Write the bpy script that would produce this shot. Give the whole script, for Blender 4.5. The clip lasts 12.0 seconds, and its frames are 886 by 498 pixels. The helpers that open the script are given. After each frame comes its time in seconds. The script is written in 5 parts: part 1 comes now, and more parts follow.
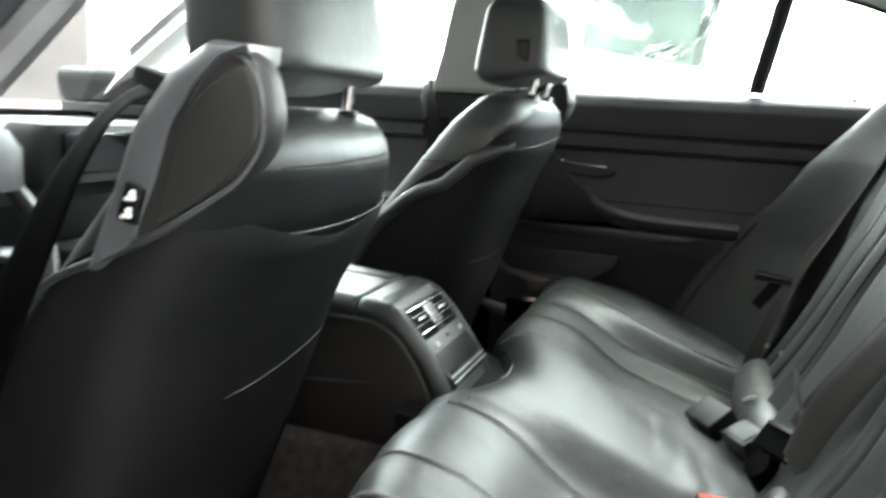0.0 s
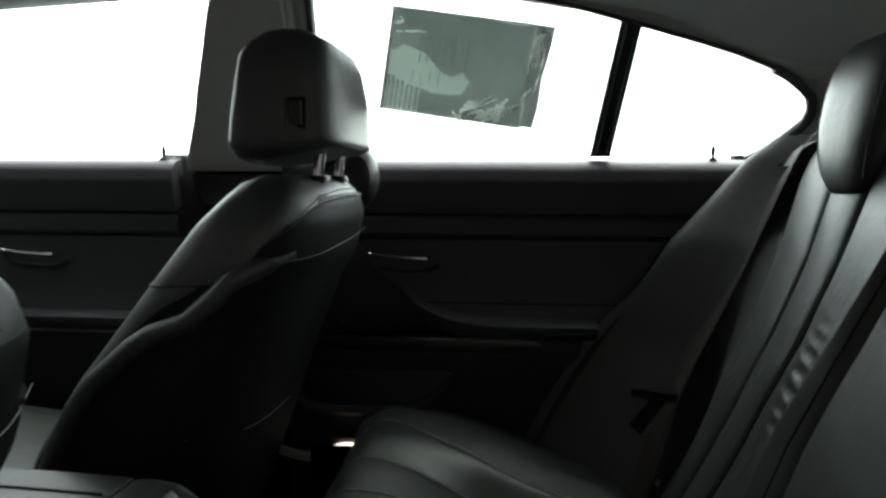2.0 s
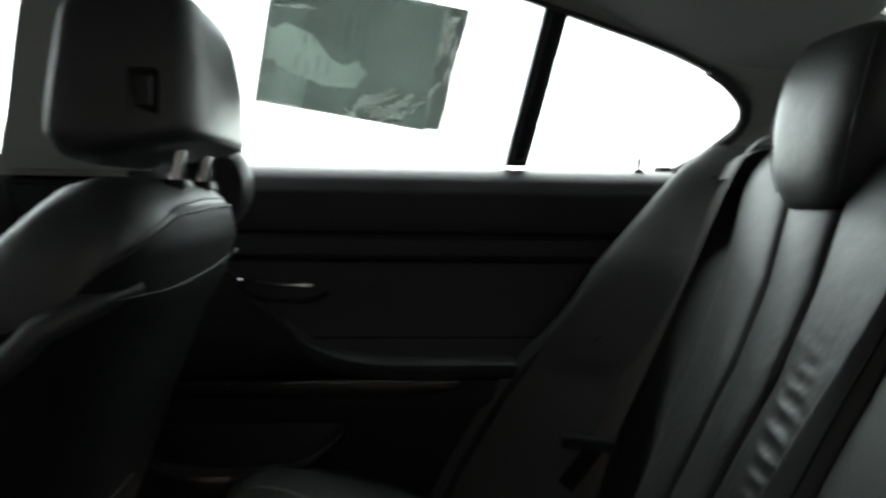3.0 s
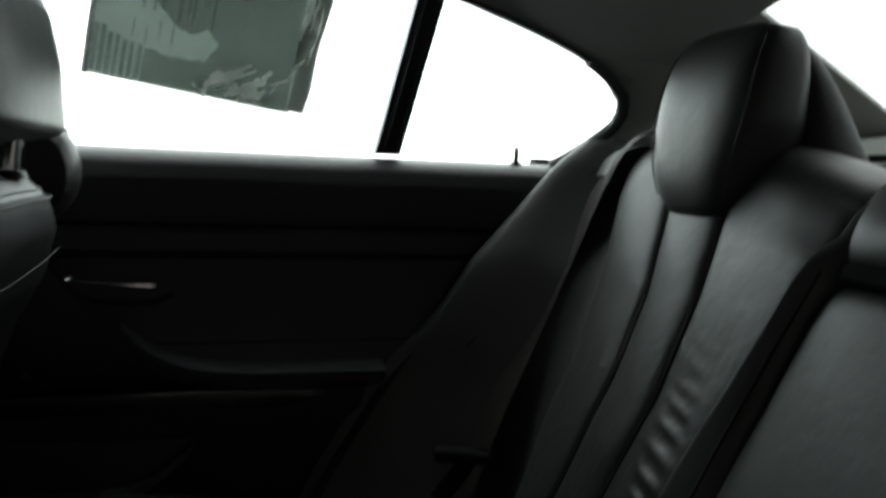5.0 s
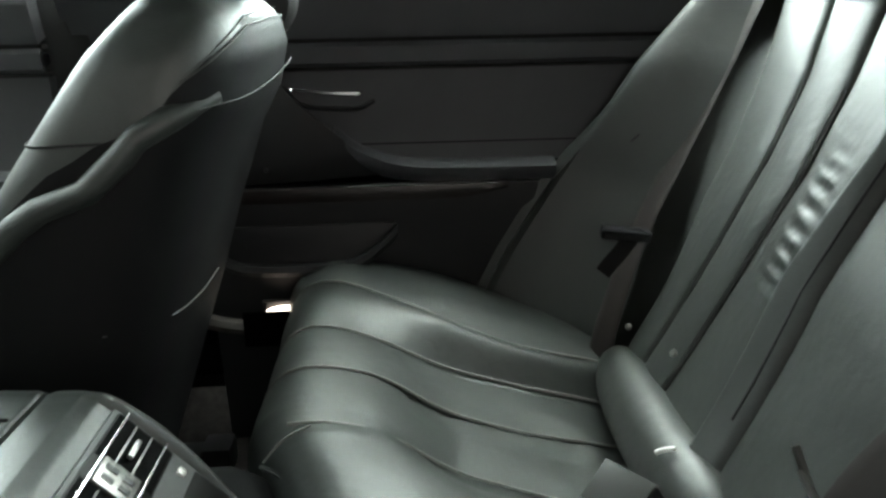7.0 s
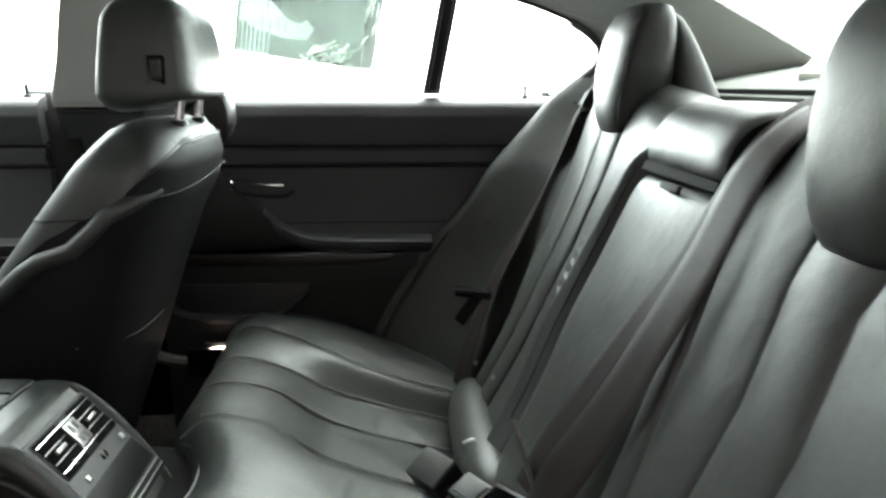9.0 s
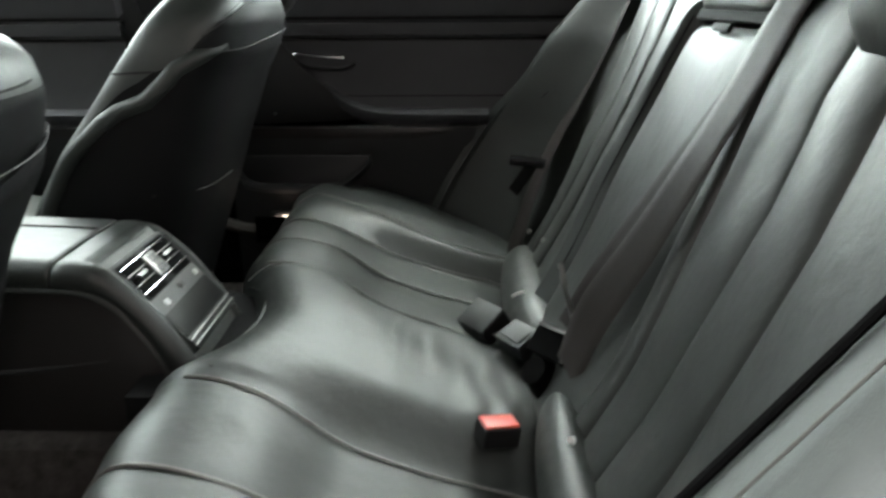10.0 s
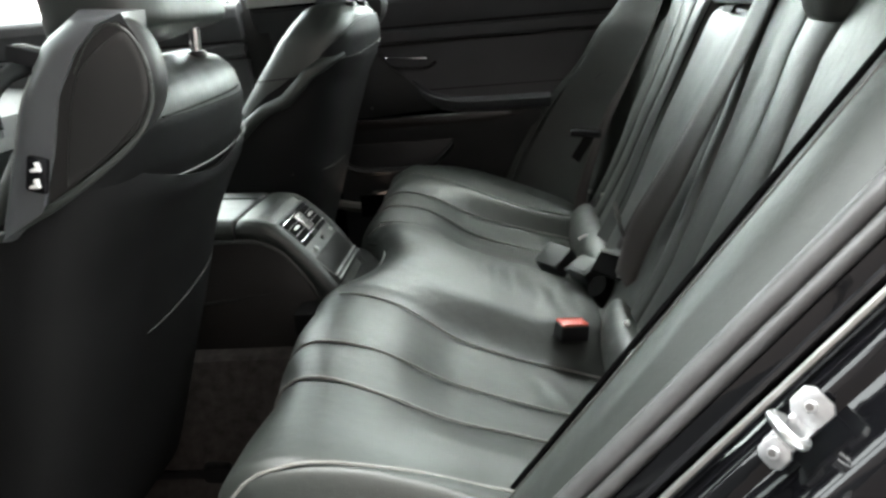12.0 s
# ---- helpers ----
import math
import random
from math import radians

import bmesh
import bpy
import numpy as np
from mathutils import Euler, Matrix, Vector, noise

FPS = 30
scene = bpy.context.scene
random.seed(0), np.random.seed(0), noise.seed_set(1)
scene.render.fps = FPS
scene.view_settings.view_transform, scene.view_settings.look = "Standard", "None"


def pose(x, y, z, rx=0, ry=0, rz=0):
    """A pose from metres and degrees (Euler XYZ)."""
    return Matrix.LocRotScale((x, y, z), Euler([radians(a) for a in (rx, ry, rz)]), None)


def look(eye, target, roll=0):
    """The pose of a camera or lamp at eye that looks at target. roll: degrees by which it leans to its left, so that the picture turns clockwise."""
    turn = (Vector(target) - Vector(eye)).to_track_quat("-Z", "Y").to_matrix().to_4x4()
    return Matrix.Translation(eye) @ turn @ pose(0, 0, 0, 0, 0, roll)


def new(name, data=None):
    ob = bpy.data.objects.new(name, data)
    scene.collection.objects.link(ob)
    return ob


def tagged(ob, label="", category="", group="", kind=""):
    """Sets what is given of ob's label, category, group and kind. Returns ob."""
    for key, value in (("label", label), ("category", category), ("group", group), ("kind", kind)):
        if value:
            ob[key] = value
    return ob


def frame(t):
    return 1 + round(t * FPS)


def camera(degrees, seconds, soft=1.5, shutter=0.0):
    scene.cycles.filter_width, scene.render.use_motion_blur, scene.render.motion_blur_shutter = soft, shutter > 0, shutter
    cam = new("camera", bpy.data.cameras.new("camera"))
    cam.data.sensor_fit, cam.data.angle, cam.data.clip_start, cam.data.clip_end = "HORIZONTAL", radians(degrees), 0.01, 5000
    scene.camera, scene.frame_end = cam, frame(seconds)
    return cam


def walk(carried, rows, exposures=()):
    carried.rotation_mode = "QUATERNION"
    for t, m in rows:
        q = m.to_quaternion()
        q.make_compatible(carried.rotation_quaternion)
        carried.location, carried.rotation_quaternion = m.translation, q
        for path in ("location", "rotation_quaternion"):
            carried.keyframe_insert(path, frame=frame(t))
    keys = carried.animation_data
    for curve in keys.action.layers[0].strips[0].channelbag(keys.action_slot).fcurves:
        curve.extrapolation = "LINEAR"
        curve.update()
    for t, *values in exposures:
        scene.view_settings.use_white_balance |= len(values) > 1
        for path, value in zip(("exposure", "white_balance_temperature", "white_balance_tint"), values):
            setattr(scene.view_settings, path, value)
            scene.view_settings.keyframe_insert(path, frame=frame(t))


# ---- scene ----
cam = camera(61.1, 12.0, soft=2.7, shutter=0.4)
PATH = [
    (0, (0.442, -1.153, 0.767), (-0.216, 0.701, 0.407), 3.3),
    (0.5, (0.413, -1.057, 0.782), (-0.015, 0.888, 0.595), 2.9),
    (1, (0.389, -0.943, 0.789), (0.103, 1.034, 0.701), 4.0),
    (1.5, (0.362, -0.817, 0.797), (0.119, 1.164, 0.662), 3.0),
    (2, (0.355, -0.688, 0.806), (0.165, 1.294, 0.618), 0.2),
    (2.5, (0.334, -0.594, 0.806), (0.239, 1.398, 0.646), 0.0),
    (3, (0.294, -0.469, 0.796), (0.465, 1.519, 0.656), 0.9),
    (3.2, (0.288, -0.42, 0.807), (0.64, 1.544, 0.661), 1.6),
    (4.8, (0.314, -0.368, 0.841), (0.879, 1.546, 0.704), 3.1),
    (5, (0.303, -0.377, 0.826), (0.825, 1.542, 0.617), 2.3),
    (5.5, (0.293, -0.406, 0.801), (0.72, 1.517, 0.455), 1.8),
    (6, (0.257, -0.428, 0.785), (0.579, 1.491, 0.324), 1.1),
    (6.5, (0.243, -0.457, 0.788), (0.459, 1.443, 0.201), 0.2),
    (6.7, (0.247, -0.481, 0.79), (0.409, 1.41, 0.159), -0.3),
    (8.3, (0.355, -0.777, 0.844), (0.377, 1.146, 0.293), -2.1),
    (8.5, (0.378, -0.819, 0.853), (0.441, 1.112, 0.334), -1.6),
    (9, (0.424, -0.909, 0.867), (0.555, 1.04, 0.437), 0.2),
    (9.5, (0.451, -0.947, 0.821), (0.57, 0.981, 0.302), 1.1),
    (10, (0.445, -0.975, 0.784), (0.398, 0.919, 0.143), -0.4),
    (10.5, (0.428, -1.061, 0.783), (0.249, 0.796, 0.065), -1.6),
    (11, (0.405, -1.195, 0.804), (0.37, 0.68, 0.111), -0.1),
    (11.5, (0.389, -1.275, 0.817), (0.348, 0.616, 0.167), -1.9),
    (12, (0.428, -1.297, 0.798), (0.202, 0.588, 0.168), -5.2),
]
STOPS = [(0.0, 5.88), (0.4, 5.44), (0.8, 4.0), (1.2, 3.32), (2.0, 3.47), (3.0, 3.40), (5.0, 2.65), (5.5, 3.82), (6.0, 4.92), (6.5, 5.55), (8.5, 5.73), (9.0, 5.42), (9.5, 5.28), (10.5, 5.38), (12.0, 5.33)]
TINTS = {6.0: 1.0, 6.5: -3.0}
EXPOSURES = [(t, stops, 6450 if t < 7 else 6580, TINTS.get(t, 3.0)) for t, stops in STOPS]
walk(cam, [(t, look(eye, target, roll)) for t, eye, target, roll in PATH], EXPOSURES)

# ---- light: overcast daylight all round ----
world = bpy.data.worlds.new("overcast_sky")
scene.world = world
world.use_nodes = True
wn = world.node_tree
wbg = wn.nodes["Background"]
wsky = wn.nodes.new("ShaderNodeTexSky")
wsky.sky_type = 'NISHITA'
wsky.sun_disc = False
wsky.sun_elevation, wsky.sun_rotation = radians(66), radians(21)
whsv = wn.nodes.new("ShaderNodeHueSaturation")
whsv.inputs["Saturation"].default_value = 0.12
wn.links.new(wsky.outputs["Color"], whsv.inputs["Color"])
wn.links.new(whsv.outputs["Color"], wbg.inputs["Color"])
wbg.inputs["Strength"].default_value = 0.15
sun = bpy.data.lights.new("sun", 'SUN')
sun.energy, sun.angle, sun.color = 0.5, radians(90), (1.0, 0.97, 0.92)
new("sun", sun).matrix_world = look((0.9, 2.3, 5.5), (0, 0, 0))


# ---- materials ----
def mat(name, col, rough=0.5, metal=0.0, spec=0.5, grain=0.0, grain_scale=900.0, mottle=0.0, mottle_scale=6.0, bump2=0.0, bump2_scale=40.0, col2=None, coat=0.0, vor=False):
    m = bpy.data.materials.new(name)
    m.use_nodes = True
    nt = m.node_tree
    b = nt.nodes["Principled BSDF"]
    b.inputs["Base Color"].default_value = (*col, 1)
    b.inputs["Roughness"].default_value = rough
    b.inputs["Metallic"].default_value = metal
    b.inputs["Specular IOR Level"].default_value = spec
    b.inputs["Coat Weight"].default_value = coat
    tc = nt.nodes.new("ShaderNodeTexCoord")
    if mottle:
        n1 = nt.nodes.new("ShaderNodeTexNoise")
        n1.inputs["Scale"].default_value = mottle_scale
        n1.inputs["Detail"].default_value = 6
        nt.links.new(tc.outputs["Object"], n1.inputs["Vector"])
        ramp = nt.nodes.new("ShaderNodeMapRange")
        ramp.inputs["From Min"].default_value, ramp.inputs["From Max"].default_value = 0.3, 0.7
        nt.links.new(n1.outputs["Fac"], ramp.inputs["Value"])
        mix = nt.nodes.new("ShaderNodeMix")
        mix.data_type = 'RGBA'
        c2 = col2 or tuple(c * (1 + mottle) for c in col)
        mix.inputs["A"].default_value = (*[c * (1 - mottle * 0.5) for c in col], 1)
        mix.inputs["B"].default_value = (*c2, 1)
        nt.links.new(ramp.outputs["Result"], mix.inputs["Factor"])
        nt.links.new(mix.outputs["Result"], b.inputs["Base Color"])
        mr = nt.nodes.new("ShaderNodeMapRange")
        mr.inputs["To Min"].default_value, mr.inputs["To Max"].default_value = max(rough - 0.06, 0.02), rough + 0.06
        nt.links.new(n1.outputs["Fac"], mr.inputs["Value"])
        nt.links.new(mr.outputs["Result"], b.inputs["Roughness"])
    last = None
    for strength, sc, kind in ((bump2, bump2_scale, "n"), (grain, grain_scale, "v" if vor else "n")):
        if not strength:
            continue
        if kind == "v":
            n = nt.nodes.new("ShaderNodeTexVoronoi")
            out = n.outputs["Distance"]
        else:
            n = nt.nodes.new("ShaderNodeTexNoise")
            n.inputs["Detail"].default_value = 4
            out = n.outputs["Fac"]
        n.inputs["Scale"].default_value = sc
        nt.links.new(tc.outputs["Object"], n.inputs["Vector"])
        bp = nt.nodes.new("ShaderNodeBump")
        bp.inputs["Strength"].default_value = strength
        bp.inputs["Distance"].default_value = 0.6 / sc
        nt.links.new(out, bp.inputs["Height"])
        if last:
            nt.links.new(last.outputs["Normal"], bp.inputs["Normal"])
        nt.links.new(bp.outputs["Normal"], b.inputs["Normal"])
        last = bp
    return m


def glass_mat(name, tint):
    m = bpy.data.materials.new(name)
    m.use_nodes = True
    nt = m.node_tree
    nt.nodes.remove(nt.nodes["Principled BSDF"])
    tr = nt.nodes.new("ShaderNodeBsdfTransparent")
    tr.inputs["Color"].default_value = (*tint, 1)
    gl = nt.nodes.new("ShaderNodeBsdfGlossy")
    gl.inputs["Roughness"].default_value = 0.02
    lw = nt.nodes.new("ShaderNodeLayerWeight")
    pw = nt.nodes.new("ShaderNodeMath")
    pw.operation = 'POWER'
    pw.inputs[1].default_value = 5.0
    nt.links.new(lw.outputs["Facing"], pw.inputs[0])
    fr = nt.nodes.new("ShaderNodeMath")
    fr.operation = 'MULTIPLY_ADD'
    fr.inputs[1].default_value, fr.inputs[2].default_value = 0.9, 0.03
    nt.links.new(pw.outputs[0], fr.inputs[0])
    mx = nt.nodes.new("ShaderNodeMixShader")
    nt.links.new(fr.outputs[0], mx.inputs["Fac"])
    nt.links.new(tr.outputs["BSDF"], mx.inputs[1])
    nt.links.new(gl.outputs["BSDF"], mx.inputs[2])
    nt.links.new(mx.outputs["Shader"], nt.nodes["Material Output"].inputs["Surface"])
    return m


LEATHER = mat("black_leather", (0.0170, 0.0202, 0.0180), 0.48, spec=0.72, grain=0.14, grain_scale=650, mottle=0.25, mottle_scale=5, bump2=0.075, bump2_scale=26, vor=True)
LEATHER_SIDE = mat("charcoal_seat_side", (0.0125, 0.0122, 0.0120), 0.47, spec=0.4, grain=0.12, grain_scale=900, mottle=0.2, vor=True)
# darker, browner leather that paints the dim warm light on the flanks
LEATHER_SHADED = mat("shaded_flank_leather", (0.0105, 0.0096, 0.0092), 0.5, spec=0.35, grain=0.10, grain_scale=900, mottle=0.2, vor=True)
TOWER_M = mat("satin_grey_tower_trim", (0.062, 0.065, 0.069), 0.36, spec=0.5, grain=0.15, grain_scale=900, mottle=0.12)
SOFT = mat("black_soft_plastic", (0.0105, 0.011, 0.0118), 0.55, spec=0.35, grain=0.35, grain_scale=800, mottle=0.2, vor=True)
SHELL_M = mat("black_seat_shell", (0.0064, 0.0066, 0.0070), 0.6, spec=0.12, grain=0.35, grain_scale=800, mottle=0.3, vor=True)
FACE_M = mat("satin_console_plastic", (0.014, 0.0155, 0.0145), 0.48, spec=0.55, grain=0.2, grain_scale=900, mottle=0.2, mottle_scale=15)
SATIN = mat("satin_silver", (0.30, 0.30, 0.29), 0.38, metal=1.0, grain=0.05, grain_scale=400)
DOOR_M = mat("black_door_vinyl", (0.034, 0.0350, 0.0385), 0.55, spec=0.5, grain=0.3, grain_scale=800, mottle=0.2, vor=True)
HARD = mat("black_hard_plastic", (0.010, 0.010, 0.011), 0.42, grain=0.15, grain_scale=500, mottle=0.15)
GLOSSY = mat("gloss_black", (0.008, 0.008, 0.009), 0.12, mottle=0.1)
PAINT = mat("black_car_paint", (0.002, 0.002, 0.0025), 0.07, spec=0.25, mottle=0.2, bump2=0.02, bump2_scale=12)
RUBBER = mat("rubber_seal", (0.045, 0.045, 0.046), 0.42, grain=0.2, grain_scale=300, mottle=0.3, mottle_scale=30)
# near-black for dark parts, and for shade painted in vents and gaps
BLACK_IN = mat("shade_and_plastic_black", (0.0012, 0.0012, 0.0013), 0.7, spec=0.04)
DARK_STEEL = mat("dark_steel", (0.16, 0.155, 0.15), 0.32, metal=1.0, grain=0.1, grain_scale=300)
RUBBER_B = mat("black_rubber", (0.006, 0.006, 0.006), 0.7, spec=0.2)
CHROME = mat("brushed_chrome", (0.75, 0.75, 0.76), 0.2, metal=1.0, grain=0.05, grain_scale=400)
STEEL_P = mat("dull_zinc_plate", (0.33, 0.335, 0.34), 0.33, metal=1.0, grain=0.12, grain_scale=220, mottle=0.3, mottle_scale=60)
STEEL = mat("galvanised_steel", (0.62, 0.63, 0.645), 0.36, metal=1.0, grain=0.1, grain_scale=200, mottle=0.1)
HEADLINER_M = mat("grey_headliner_cloth", (0.36, 0.365, 0.355), 0.95, spec=0.1, grain=0.5, grain_scale=1200, mottle=0.08, mottle_scale=9)
PILLAR_M = mat("grey_pillar_trim", (0.45, 0.455, 0.44), 0.7, spec=0.25, grain=0.2, grain_scale=900, mottle=0.06)
SHELF_M = mat("grey_green_shelf_cloth", (0.17, 0.18, 0.168), 0.95, spec=0.1, grain=0.5, grain_scale=1200, mottle=0.1, mottle_scale=12)
CARPET = mat("dark_carpet", (0.040, 0.036, 0.034), 0.98, spec=0.05, grain=1.0, grain_scale=900, mottle=0.5, mottle_scale=60, bump2=0.5, bump2_scale=220)
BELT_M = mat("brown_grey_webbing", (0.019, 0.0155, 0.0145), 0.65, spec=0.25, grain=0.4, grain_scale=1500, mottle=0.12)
BUCKLE_M = mat("grey_buckle_face", (0.013, 0.0138, 0.013), 0.42, spec=0.4, mottle=0.15, mottle_scale=40)
FLAP_M = mat("dark_flap", (0.0035, 0.0035, 0.0035), 0.4, spec=0.10, mottle=0.2)
# paler copy of the webbing, with the light on one strand painted in
BELT_LIT = mat("lit_webbing", (0.030, 0.026, 0.0245), 0.5, spec=0.45, grain=0.4, grain_scale=1500, mottle=0.12)
PIPING = mat("leather_piping", (0.17, 0.168, 0.160), 0.42, spec=0.5, grain=0.2, grain_scale=900)
RED = mat("red_button", (0.75, 0.09, 0.06), 0.35)
WHITE_P = mat("white_plastic", (0.75, 0.75, 0.73), 0.4)
BEIGE = mat("beige_kick_trim", (0.034, 0.031, 0.026), 0.6, grain=0.2, grain_scale=500, mottle=0.15)
WOOD = mat("dark_wood_trim", (0.009, 0.0065, 0.006), 0.32, spec=0.35, mottle=0.35, mottle_scale=30, coat=0.1)
THREAD = mat("grey_thread", (0.04, 0.041, 0.038), 0.6)
DARK = mat("dark_gap", (0.01, 0.01, 0.01), 0.9)
GROUND_M = mat("pale_concrete", (0.20, 0.20, 0.195), 0.9, grain=0.4, grain_scale=60, mottle=0.2, mottle_scale=0.8)
# brown picked to warm what the added, unseen walls bounce back
WALL_M = mat("unseen_wall_brown", (0.052, 0.042, 0.040), 0.9, grain=0.4, grain_scale=80, mottle=0.3, mottle_scale=2)
GLASS = glass_mat("window_glass", (0.9, 0.93, 0.92))
# glass colours darkened only to weaken daylight from the rear and the front
DIMMED_REAR = glass_mat("dimmed_rear_glass", (0.55, 0.56, 0.555))
DIMMED_FRONT = glass_mat("dimmed_windscreen_glass", (0.66, 0.68, 0.67))


# ---- mesh tools ----
def obj(name, data, material, parent=None, label=""):
    if material:
        data.materials.append(material)
    o = new(name, data)
    if parent:
        o.parent = parent
    if label:
        o["label"] = label
    return o


def finish(bm, name, smooth=True):
    bmesh.ops.recalc_face_normals(bm, faces=bm.faces)
    me = bpy.data.meshes.new(name)
    bm.to_mesh(me)
    bm.free()
    if smooth:
        me.polygons.foreach_set("use_smooth", [True] * len(me.polygons))
        me.set_sharp_from_angle(angle=radians(40))
    return me


def part(name, bm, material, parent=None, label="", smooth=True):
    return obj(name, finish(bm, name, smooth), material, parent, label)


def thing(name, label, category, group="", at=(0, 0, 0), kind=""):
    e = new(name)
    e.location = at
    e.empty_display_size = 0.05
    return tagged(e, label, category, group, kind)


def curve(pts, n):
    """Catmull-Rom through pts, n samples, even in chord length."""
    p = np.array(pts, float)
    if len(p) == 2:
        return [p[0] + (p[1] - p[0]) * k / (n - 1) for k in range(n)]
    d = np.r_[0, np.cumsum(np.linalg.norm(np.diff(p, axis=0), axis=1))]
    q = np.vstack([2 * p[0] - p[1], p, 2 * p[-1] - p[-2]])
    out = []
    for s in np.linspace(0, d[-1], n):
        i = min(max(int(np.searchsorted(d, s, side="right")) - 1, 0), len(p) - 2)
        u = (s - d[i]) / max(d[i + 1] - d[i], 1e-9)
        a, b, c, e = q[i], q[i + 1], q[i + 2], q[i + 3]
        out.append(0.5 * ((2 * b) + (c - a) * u + (2 * a - 5 * b + 4 * c - e) * u * u + (3 * b - a - 3 * c + e) * u ** 3))
    return out


def lerp(v, xs, ys):
    return float(np.interp(v, xs, ys))


def box(size, at=(0, 0, 0), bevel=0.004, segs=2, rot=None, bm=None):
    b = bm or bmesh.new()
    r = bmesh.ops.create_cube(b, size=1.0)
    m = Matrix.Translation(at) @ (rot.to_4x4() if rot else Matrix.Identity(4)) @ Matrix.Diagonal((*size, 1))
    bmesh.ops.transform(b, matrix=m, verts=r["verts"])
    if bevel:
        es = list({e for v in r["verts"] for e in v.link_edges})
        bmesh.ops.bevel(b, geom=es, offset=bevel, segments=segs, affect='EDGES', profile=0.7)
    return b


def rings_bm(rings, closed_ring=True, caps=True, closed_path=False, bm=None):
    b = bm or bmesh.new()
    vs = [[b.verts.new(p) for p in r] for r in rings]
    n = len(vs[0])
    m = len(vs)
    for i in range(m if closed_path else m - 1):
        for j in range(n if closed_ring else n - 1):
            b.faces.new((vs[i][j], vs[i][(j + 1) % n], vs[(i + 1) % m][(j + 1) % n], vs[(i + 1) % m][j]))
    if caps and closed_ring and not closed_path:
        b.faces.new(vs[0][::-1])
        b.faces.new(vs[-1])
    return b


def tube(pts, r, seg=8, n=None, closed=False, bm=None, taper=None):
    p = [Vector(q) for q in (curve(pts, n) if n else pts)]
    rings = []
    up = Vector((0.03, 0.05, 1))
    for i, q in enumerate(p):
        if closed:
            t = (p[(i + 1) % len(p)] - p[i - 1]).normalized()
        else:
            t = (p[min(i + 1, len(p) - 1)] - p[max(i - 1, 0)]).normalized()
        a = t.cross(up)
        if a.length < 0.05:
            a = t.cross(Vector((1, 0.1, 0)))
        a.normalize()
        c = t.cross(a)
        rr = r * (taper[i] if taper else 1)
        rings.append([q + (a * math.cos(2 * math.pi * k / seg) + c * math.sin(2 * math.pi * k / seg)) * rr for k in range(seg)])
    return rings_bm(rings, caps=not closed, closed_path=closed, bm=bm)


def sheet(f, nu, nv, thick, out=(0, 0, 1), bm=None):
    """A skin f(u, v) with thickness behind it; out: the way that its face looks."""
    P = np.array([[f(u, v) for v in np.linspace(0, 1, nv)] for u in np.linspace(0, 1, nu)], float)
    du, dv = np.gradient(P, axis=0), np.gradient(P, axis=1)
    N = np.cross(du, dv)
    N /= np.maximum(np.linalg.norm(N, axis=2, keepdims=True), 1e-9)
    if (N @ np.array(out, float)).sum() < 0:
        N = -N
    Q = P - N * thick
    b = bm or bmesh.new()
    A = [[b.verts.new(p) for p in r] for r in P]
    B = [[b.verts.new(p) for p in r] for r in Q]
    for i in range(nu - 1):
        for j in range(nv - 1):
            b.faces.new((A[i][j], A[i + 1][j], A[i + 1][j + 1], A[i][j + 1]))
            b.faces.new((B[i][j], B[i][j + 1], B[i + 1][j + 1], B[i + 1][j]))
    for i in range(nu - 1):
        b.faces.new((A[i][0], B[i][0], B[i + 1][0], A[i + 1][0]))
        b.faces.new((A[i][-1], A[i + 1][-1], B[i + 1][-1], B[i][-1]))
    for j in range(nv - 1):
        for rim in ((A[0][j], A[0][j + 1], B[0][j + 1], B[0][j]), (A[-1][j], B[-1][j], B[-1][j + 1], A[-1][j + 1])):
            e = b.faces.new(rim)
            for k in e.edges:
                if {k.verts[0], k.verts[1]} == {rim[0], rim[1]} or {k.verts[0], k.verts[1]} == {rim[0], rim[3]}:
                    k.smooth = False
    return b


def extrude_poly(pts, along, bevel=0.0, segs=2, bm=None):
    """A flat polygon pts (3D) pushed along a vector, edges bevelled."""
    b = bm or bmesh.new()
    v0 = [b.verts.new(p) for p in pts]
    v1 = [b.verts.new(Vector(p) + Vector(along)) for p in pts]
    n = len(pts)
    fs = [b.faces.new(v0), b.faces.new(v1[::-1])]
    for i in range(n):
        fs.append(b.faces.new((v0[i], v1[i], v1[(i + 1) % n], v0[(i + 1) % n])))
    if bevel:
        es = list({e for f in fs[:2] for e in f.edges})
        bmesh.ops.bevel(b, geom=es, offset=bevel, segments=segs, affect='EDGES', profile=0.7)
    return b


def strap(pts, normals, width, thick, n=40, bm=None):
    p, m = curve(pts, n), curve(normals, n)
    rings = []
    for i in range(n):
        t = Vector(p[min(i + 1, n - 1)] - p[max(i - 1, 0)]).normalized()
        nn = Vector(m[i])
        nn = (nn - t * nn.dot(t)).normalized()
        a = t.cross(nn)
        c = Vector(p[i])
        w, h = width / 2, thick / 2
        rings.append([c + a * x + nn * y for x, y in ((-w, -h * .4), (-w * .93, h), (-w * .5, h * 1.3), (0, h), (w * .5, h * 1.3), (w * .93, h), (w, -h * .4), (0, -h))])
    return rings_bm(rings, bm=bm)


